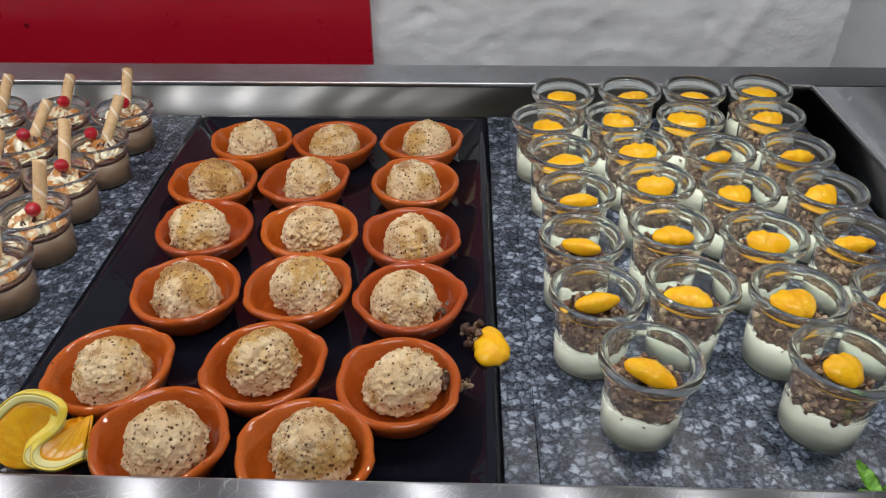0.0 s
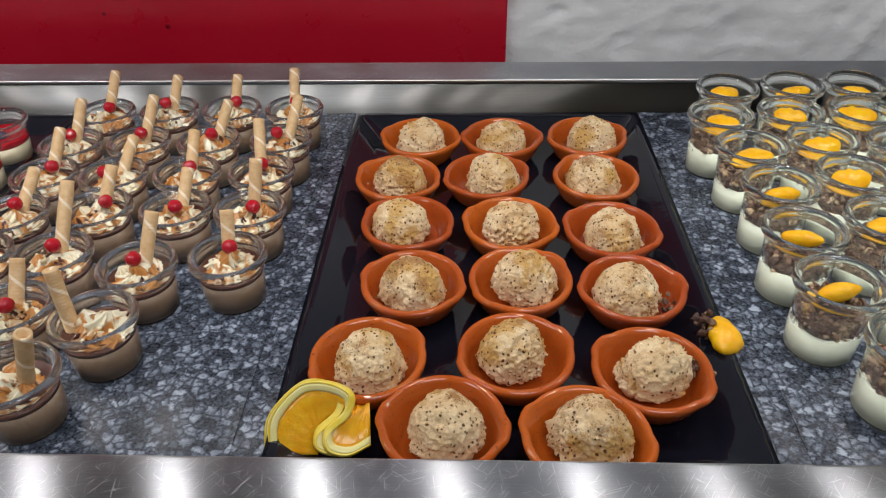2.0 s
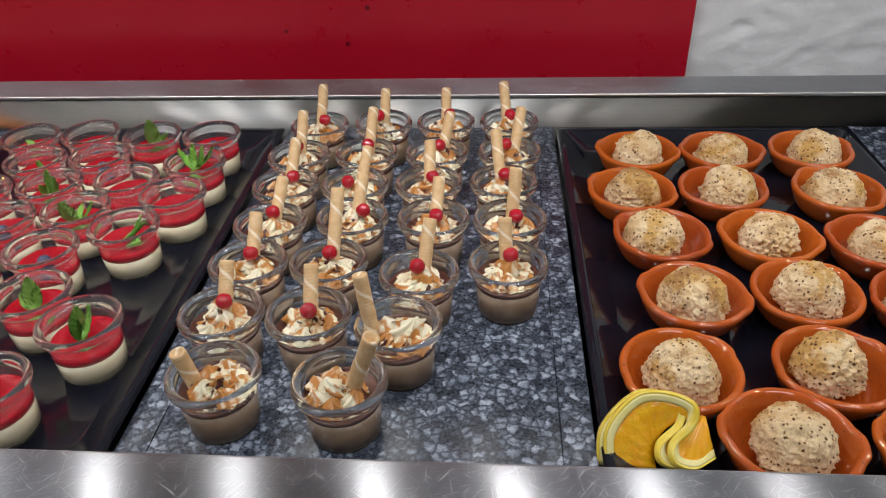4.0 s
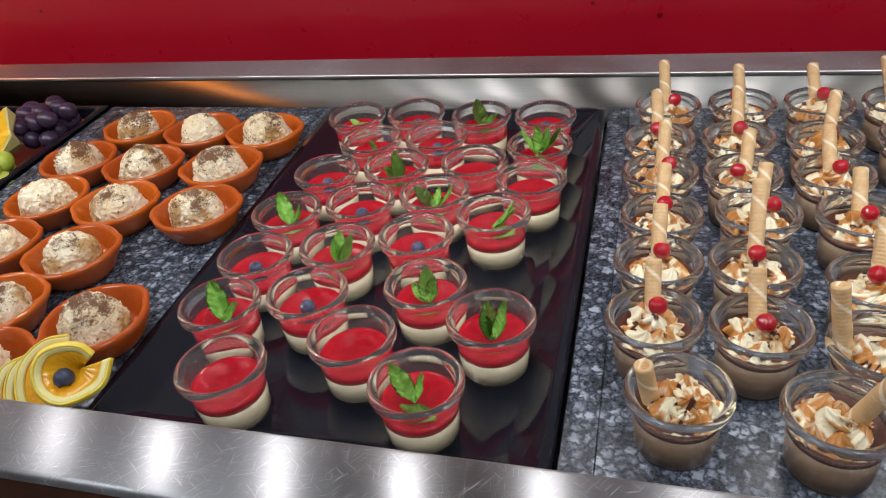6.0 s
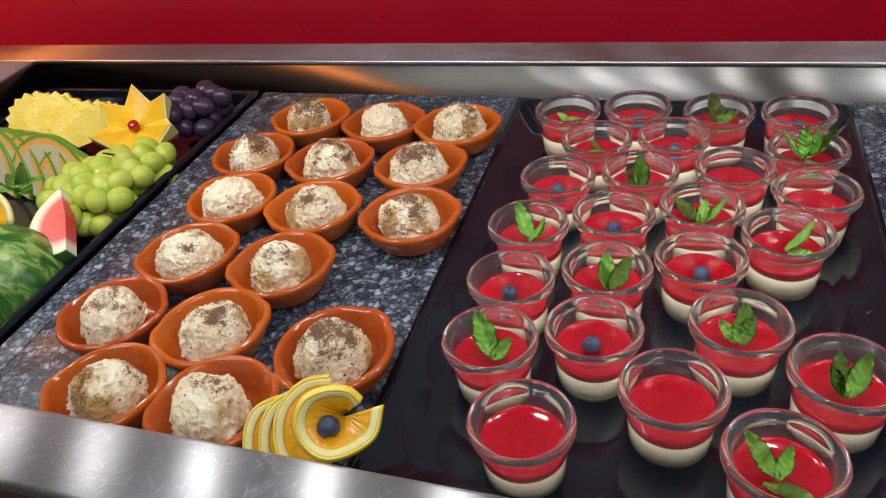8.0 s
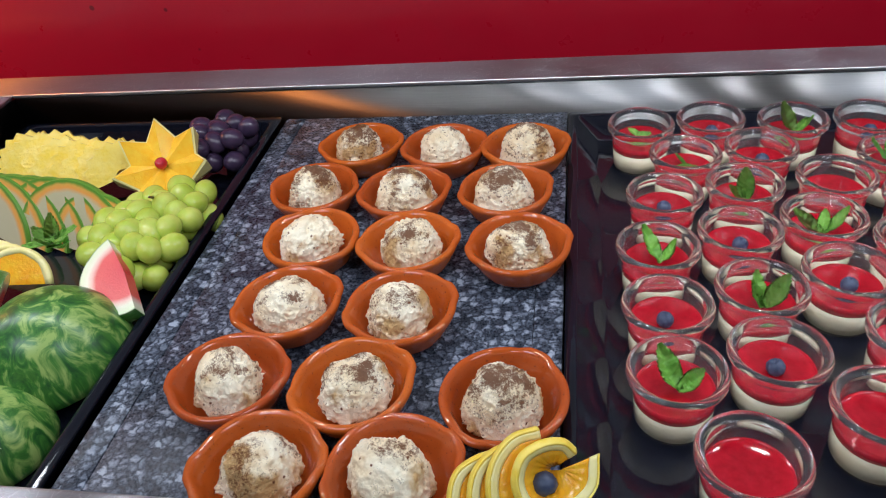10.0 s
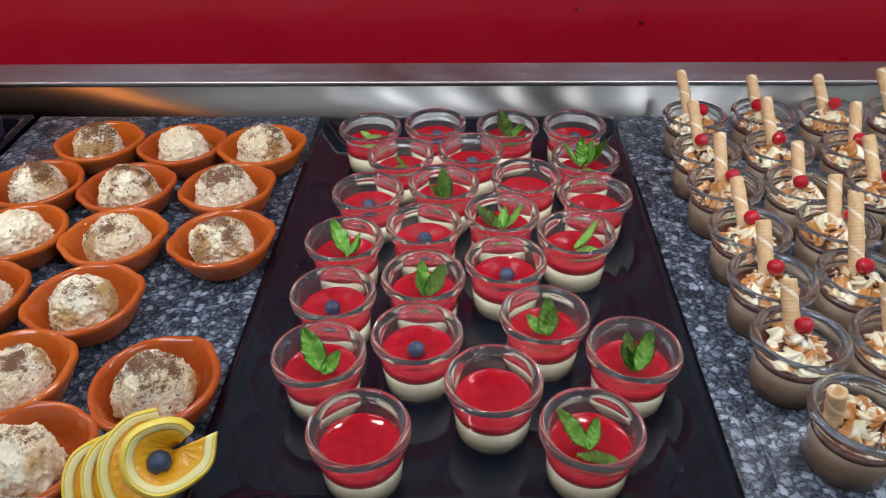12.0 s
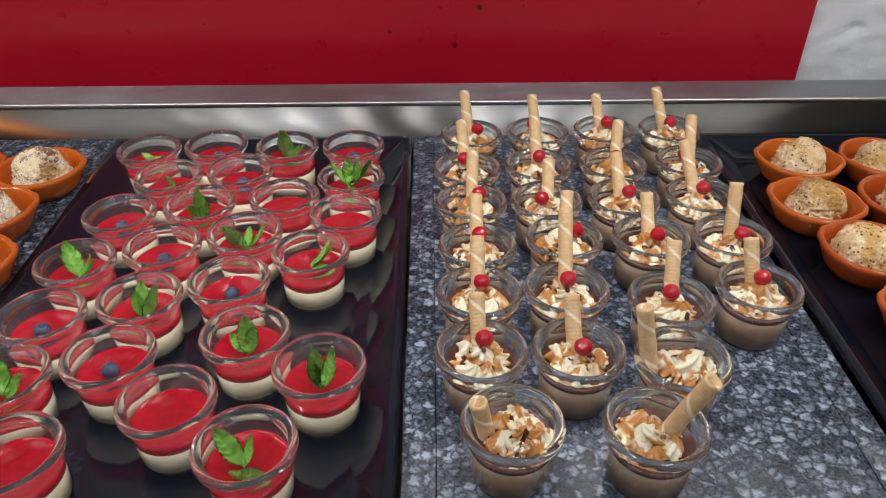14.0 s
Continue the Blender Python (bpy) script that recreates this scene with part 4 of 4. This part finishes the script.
def ribbon_bm(inner, outer, thick, swell=0.0):
    """A bent slab between two lines, with bevelled long edges."""
    bm = bmesh.new()
    n, rings = len(inner), []
    for i in range(n):
        along = outer[min(i + 1, n - 1)] - outer[max(i - 1, 0)]
        across = outer[i] - inner[i]
        up = along.cross(across).normalized() * (thick / 2) * (1 + swell * math.sin(i * 1.9))
        at = [inner[i].lerp(outer[i], q) for q in (0, 0.33, 0.66, 0.93, 1.0)]
        ring = [at[0] + up, at[1] + up * (1 + swell), at[2] + up * (1 - swell), at[3] + up, at[4] + up * 0.45,
                at[4] - up * 0.45, at[3] - up, at[2] - up * (1 - swell), at[1] - up * (1 + swell), at[0] - up]
        rings.append([bm.verts.new(q) for q in ring])
    for a, b in zip(rings, rings[1:]):
        for k in range(10):
            bm.faces.new((a[k], a[(k + 1) % 10], b[(k + 1) % 10], b[k]))
    bm.faces.new(rings[0])
    bm.faces.new(rings[-1])
    return bm


def twisted_slice(parent, rind_at, hub_at, m=None, thick=0.005, pith=0.0062):
    """A slice cut open and twisted: flesh from the hub to the pith, pith to the zest, given in millimetres."""
    out = [q / 1000 for q in smooth_line(rind_at, 7)]
    hub = [q / 1000 for q in smooth_line(hub_at, 7)]
    mid = [o + (h - o).normalized() * min(pith, 0.6 * (h - o).length) for o, h in zip(out, hub)]
    skin = [o + (h - o).normalized() * 0.0012 for o, h in zip(out, hub)]
    flesh = part("slice", ribbon_bm(hub, [a.lerp(b, 0.03) for a, b in zip(mid, out)], thick * 0.86, 0.10), FLESH, parent, "juicy orange flesh", m)
    part("pith", ribbon_bm(mid, skin, thick), PEEL, flesh, "pale yellow pith")
    part("rind", ribbon_bm([a.lerp(b, -0.02) for a, b in zip(skin, out)], out, thick * 0.96), ZEST, flesh, "bright yellow rind")


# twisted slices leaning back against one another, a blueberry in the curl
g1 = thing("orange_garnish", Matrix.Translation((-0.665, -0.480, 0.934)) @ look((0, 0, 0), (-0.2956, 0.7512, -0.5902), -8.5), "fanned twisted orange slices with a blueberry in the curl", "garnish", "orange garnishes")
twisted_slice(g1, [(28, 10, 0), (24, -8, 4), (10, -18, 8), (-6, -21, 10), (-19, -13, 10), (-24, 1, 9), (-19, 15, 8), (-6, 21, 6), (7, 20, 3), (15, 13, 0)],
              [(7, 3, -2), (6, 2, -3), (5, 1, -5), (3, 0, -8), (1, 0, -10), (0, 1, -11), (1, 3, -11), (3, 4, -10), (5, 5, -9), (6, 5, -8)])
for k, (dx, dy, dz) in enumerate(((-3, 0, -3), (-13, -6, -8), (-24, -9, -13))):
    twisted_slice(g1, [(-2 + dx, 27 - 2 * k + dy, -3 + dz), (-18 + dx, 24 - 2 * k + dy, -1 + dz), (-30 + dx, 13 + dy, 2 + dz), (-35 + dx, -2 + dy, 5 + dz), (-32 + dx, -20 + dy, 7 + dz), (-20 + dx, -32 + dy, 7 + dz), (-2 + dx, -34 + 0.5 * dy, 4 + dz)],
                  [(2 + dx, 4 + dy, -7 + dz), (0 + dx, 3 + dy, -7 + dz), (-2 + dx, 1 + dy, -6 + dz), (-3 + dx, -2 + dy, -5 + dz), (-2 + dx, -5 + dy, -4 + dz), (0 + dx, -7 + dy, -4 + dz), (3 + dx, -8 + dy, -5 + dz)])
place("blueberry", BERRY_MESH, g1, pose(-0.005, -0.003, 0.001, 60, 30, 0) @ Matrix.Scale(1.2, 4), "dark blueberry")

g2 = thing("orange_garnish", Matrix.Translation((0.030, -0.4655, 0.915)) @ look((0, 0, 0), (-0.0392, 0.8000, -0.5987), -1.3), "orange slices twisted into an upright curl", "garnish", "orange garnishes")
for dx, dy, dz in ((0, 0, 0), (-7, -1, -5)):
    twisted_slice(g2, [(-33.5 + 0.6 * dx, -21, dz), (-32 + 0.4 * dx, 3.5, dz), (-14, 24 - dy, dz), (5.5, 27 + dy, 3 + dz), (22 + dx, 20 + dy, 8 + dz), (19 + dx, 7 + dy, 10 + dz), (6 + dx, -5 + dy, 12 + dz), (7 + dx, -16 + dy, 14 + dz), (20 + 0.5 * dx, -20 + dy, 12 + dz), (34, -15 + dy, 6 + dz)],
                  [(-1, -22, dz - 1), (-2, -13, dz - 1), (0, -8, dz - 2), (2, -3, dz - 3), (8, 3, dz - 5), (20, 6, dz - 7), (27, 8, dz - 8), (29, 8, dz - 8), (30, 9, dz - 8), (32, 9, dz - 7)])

# ---------------------------------------------------------------- spills
spill = thing("spilled_mandarin", pose(0.317, -0.370, BASE + 0.006), "spilled mandarin segment with granola on the tray edge", "spill")
place("mandarin_segment", SEGMENTS[1], spill, pose(0.006, -0.004, 0.009, 25, 0, 80) @ Matrix.Scale(1.5, 4))
part("granola", lumps_bm(26, 0.011, 0.006, 0.018, 0.0034, 77), GRANOLA, spill, "", pose(-0.008, 0.007, 0), False)
for x, y, n, s in ((0.305, -0.402, 16, 3),):
    c = part("granola_crumbs", lumps_bm(n, 0.005, 0.001, 0.006, 0.0032, 90 + s), GRANOLA, None, "", pose(x, y, BASE + 0.0015), False)
    tagged(c, "brown granola crumbs spilled on the black tray", "crumbs", "granola crumbs")
for x, y, z, n, sd in ((0.286, -0.408, 0.012, 34, 4), (0.287, -0.336, 0.010, 12, 6)):
    c = part("granola_crumbs", lumps_bm(n, 0.0075, 0.0, 0.009, 0.0030, 90 + sd), GRANOLA, None, "", pose(x, y, BASE + z), False)
    tagged(c, "brown granola crumbs fallen into the terracotta dish", "crumbs", "granola crumbs")
sprig = thing("mint_sprig", pose(0.552, -0.490, TOP) @ Matrix.Scale(0.85, 4), "green mint leaves lying on the granite", "garnish")
for turn, pitch, size in ((10, 12, 1.3), (120, 18, 1.2), (200, 10, 1.2), (300, 20, 1.0)):
    add_leaf(sprig, 0, 0, 0.002, turn, pitch, 0, size, 0)

# ---------------------------------------------------------------- fruit pan
PX0, PX1 = -1.335, -0.997
tray("fruit_pan", pose((PX0 + PX1) / 2, -0.2445, 0.8735), "deep black pan filled with cut fruit", PX1 - PX0, 0.526, 0.030, 0.0, 0.013, 0.008, 0.012)
FB = 0.897


def slab_slice(name, mat, r_in, r_out, t, a0, a1, scallop=0.0, n=20):
    bm = bmesh.new()
    rings = []
    for i in range(n + 1):
        a = radians(a0 + (a1 - a0) * i / n)
        ro = r_out * (1 + scallop * abs(math.sin(i * math.pi / 2.0)))
        rings.append([bm.verts.new((q * math.cos(a), q * math.sin(a), z)) for q, z in ((r_in, 0), (ro * 0.985, 0), (ro, t * 0.3), (ro, t * 0.7), (ro * 0.985, t), (r_in, t))])
    for a, b in zip(rings, rings[1:]):
        for k in range(6):
            bm.faces.new((a[k], a[(k + 1) % 6], b[(k + 1) % 6], b[k]))
    bm.faces.new(rings[0])
    bm.faces.new(rings[-1])
    return mesh_of(bm, mat, False, name)


pine = thing("pineapple_slices", pose(-1.195, -0.080, FB), "row of overlapping yellow pineapple slices", "fruit")
pm = slab_slice("slice", PINEAPPLE, 0.008, 0.036, 0.011, -10, 190, 0.13)
for k in range(8):
    place("slice", pm, pine, pose(-0.066 + 0.018 * k, -0.006 * (k % 2) - 0.003 * k, 0.004 + 0.003 * math.sin(k), 62 + 4 * math.sin(k * 2), 0, 30))
mel = thing("melon_slices", pose(-1.190, -0.185, FB), "fanned green-rimmed orange melon slices", "fruit")
mm = slab_slice("slice", CANTALOUPE, 0.014, 0.062, 0.008, 5, 172)
for k in range(8):
    small = 1.0 - 0.20 * max(0, k - 5)
    place("slice", mm, mel, pose(-0.068 + 0.022 * k + 0.006 * max(0, k - 5), 0.004 - 0.003 * k, -0.012, 0, 0, -14 + 2 * k) @ pose(0, 0, 0, 68, 0, 0) @ pose(0, 0, 0, 0, 0, -18) @ Matrix.Scale(small, 4))


def star_bm(r, h):
    """A half orange cut in zigzag."""
    flesh, peel = bmesh.new(), bmesh.new()
    n = 7
    pts = []
    for i in range(2 * n):
        a = math.pi * i / n
        tip = i % 2 == 0
        pts.append((a, (r if tip else r * 0.72), (h if tip else h * 0.30)))
    c = flesh.verts.new((0, 0, h * 0.30))
    ring = [flesh.verts.new((0.94 * q * math.cos(a), 0.94 * q * math.sin(a), z)) for a, q, z in pts]
    for i in range(2 * n):
        flesh.faces.new((c, ring[i], ring[(i + 1) % (2 * n)]))
    rows = [[peel.verts.new((s * q * math.cos(a), s * q * math.sin(a), zz * z + oz)) for a, q, z in pts] for s, zz, oz in ((0.94, 1, -0.0003), (1.0, 1, -0.001), (1.0, 0.1, 0), (0.82, 0, -0.012), (0.4, 0, -0.018))]
    for a, b in zip(rows, rows[1:]):
        for i in range(2 * n):
            j = (i + 1) % (2 * n)
            peel.faces.new((a[i], a[j], b[j], b[i]))
    peel.faces.new(rows[-1])
    return flesh, peel


star = thing("orange_star", pose(-1.078, -0.117, 0.917, 34, 6, 8), "zigzag-cut orange half with a red cherry", "fruit")
fl, pl = star_bm(0.050, 0.022)
part("flesh", fl, STAR_FLESH, star, "bright orange flesh", None, False)
part("peel", pl, PEEL, star, "pale yellow peel", None, False)
place("cherry", CHERRY_MESH, star, pose(0, 0, 0.0125) @ Matrix.Scale(1.05, 4), "shiny red cherry")

grape_g = mesh_of(ball(0.0118, 20, 14, (1, 1, 1.18), 0.03, 60), GRAPE_GREEN, True, "grape")
grape_b = mesh_of(ball(0.0116, 20, 14, (1, 1, 1.15), 0.03, 60), GRAPE_BLACK, True, "grape")
bg = thing("green_grapes", pose(-1.056, -0.214, FB), "bunch of green grapes in the fruit pan", "fruit")
for k in range(54):
    a, q = k * 2.4, math.sqrt((k % 27 + 0.5) / 27)
    gx, gy = 0.047 * q * math.cos(a), 0.072 * q * math.sin(a)
    up = (0.021 if k < 27 else 0.003) - 0.008 * q * q
    place("grape", grape_g, bg, pose(min(gx + 0.25 * max(0, gy), 0.046), gy, up + rnd.uniform(0, 0.006), rnd.uniform(0, 180), rnd.uniform(0, 180), 0) @ Matrix.Scale(rnd.uniform(0.96, 1.16), 4))
stem = bmesh.new()
bmesh.ops.create_cone(stem, segments=8, radius1=0.0015, radius2=0.0010, depth=0.05, cap_ends=True)
for v in stem.verts:
    v.co.x += 0.004 * math.sin(v.co.z * 120)
part("stem", stem, WOOD, bg, "thin brown stem", pose(0.008, 0.016, 0.038, 60, 0, 30))
bb = thing("black_grapes", pose(-1.043, -0.048, FB - 0.010), "bunch of dark purple grapes in the fruit pan", "fruit")
for k in range(20):
    a, r = k * 2.4, 0.0112 * math.sqrt(k % 10)
    place("grape", grape_b, bb, pose(0.95 * r * math.cos(a), 1.2 * r * math.sin(a), 0.012 + (0.020 if k < 10 else 0.0) + rnd.uniform(0, 0.004), rnd.uniform(0, 180), rnd.uniform(0, 180), 0))


MELON_CUT = mat_radial("watermelon_cut", [(0.0, (0.66, 0.045, 0.06)), (0.60, (0.70, 0.09, 0.09)), (0.70, (0.78, 0.50, 0.42)), (0.80, (0.80, 0.78, 0.62)), (0.95, (0.70, 0.78, 0.52)), (0.99, (0.06, 0.18, 0.03))], 0.060, 0.3)


def chunk_bm(r, long):
    """The round outside of a cut watermelon, rind up."""
    bm = bmesh.new()
    bmesh.ops.create_uvsphere(bm, u_segments=40, v_segments=24, radius=r)
    for v in bm.verts:
        v.co = Vector((v.co.x * long, v.co.y, max(v.co.z, -0.15 * r))) * (1 + 0.03 * noise.noise(v.co * 20))
    return bm


def melon_slice(x, y, z, rx, rz, a0, a1, size, label):
    w = thing("watermelon_slice", pose(x, y, z, 0, 0, rz) @ pose(0, 0, 0, rx, 0, 0) @ Matrix.Scale(size, 4), label, "fruit", "watermelon slices in the fruit pan")
    place("slice", slab_slice("slice", MELON_CUT, 0.001, 0.060, 0.018, a0, a1), w)
    return w


whole = thing("watermelon_chunk", pose(-1.066, -0.362, FB - 0.006, 0, -6, 25), "watermelon chunk with striped dark green rind", "fruit")
part("rind", chunk_bm(0.057, 1.06), RIND, whole, "striped dark green rind")
low = thing("watermelon_chunk", pose(-1.075, -0.446, FB - 0.016, 0, 5, 70), "second watermelon chunk with striped dark green rind", "fruit")
part("rind", chunk_bm(0.044, 1.08), RIND, low, "striped dark green rind")
melon_slice(-1.026, -0.292, FB + 0.018, 24, -20, 150, 322, 0.74, "watermelon slice with red flesh and white edge")
melon_slice(-1.128, -0.345, FB + 0.012, 58, -70, 20, 165, 0.72, "watermelon slice leaning with green rind")
melon_slice(-1.060, -0.462, FB + 0.030, 46, -14, 186, 350, 0.66, "watermelon slice with red flesh near the rail")
melon_slice(-1.190, -0.420, FB - 0.004, 48, -40, 10, 170, 0.95, "watermelon slice with green rind")
fan = thing("orange_slices", pose(-1.165, -0.275, FB - 0.008), "fanned orange slices in the fruit pan", "fruit")
for k in range(5):
    add_slice(fan, pose(-0.03 + 0.014 * k, -0.005 * k, 0.018, 0, 0, -20 + 6 * k) @ pose(0, 0, 0, 50, 0, 0), 0.034, 0.005, 0, 180)
herb = thing("mint_sprig", pose(-1.122, -0.258, FB + 0.022), "mint sprig between melon and grapes", "garnish")
for k in range(7):
    add_leaf(herb, 0.002 * k - 0.006, 0.001 * k, 0.001, 52 * k, 14 + 6 * (k % 3), 0, 1.3, k)
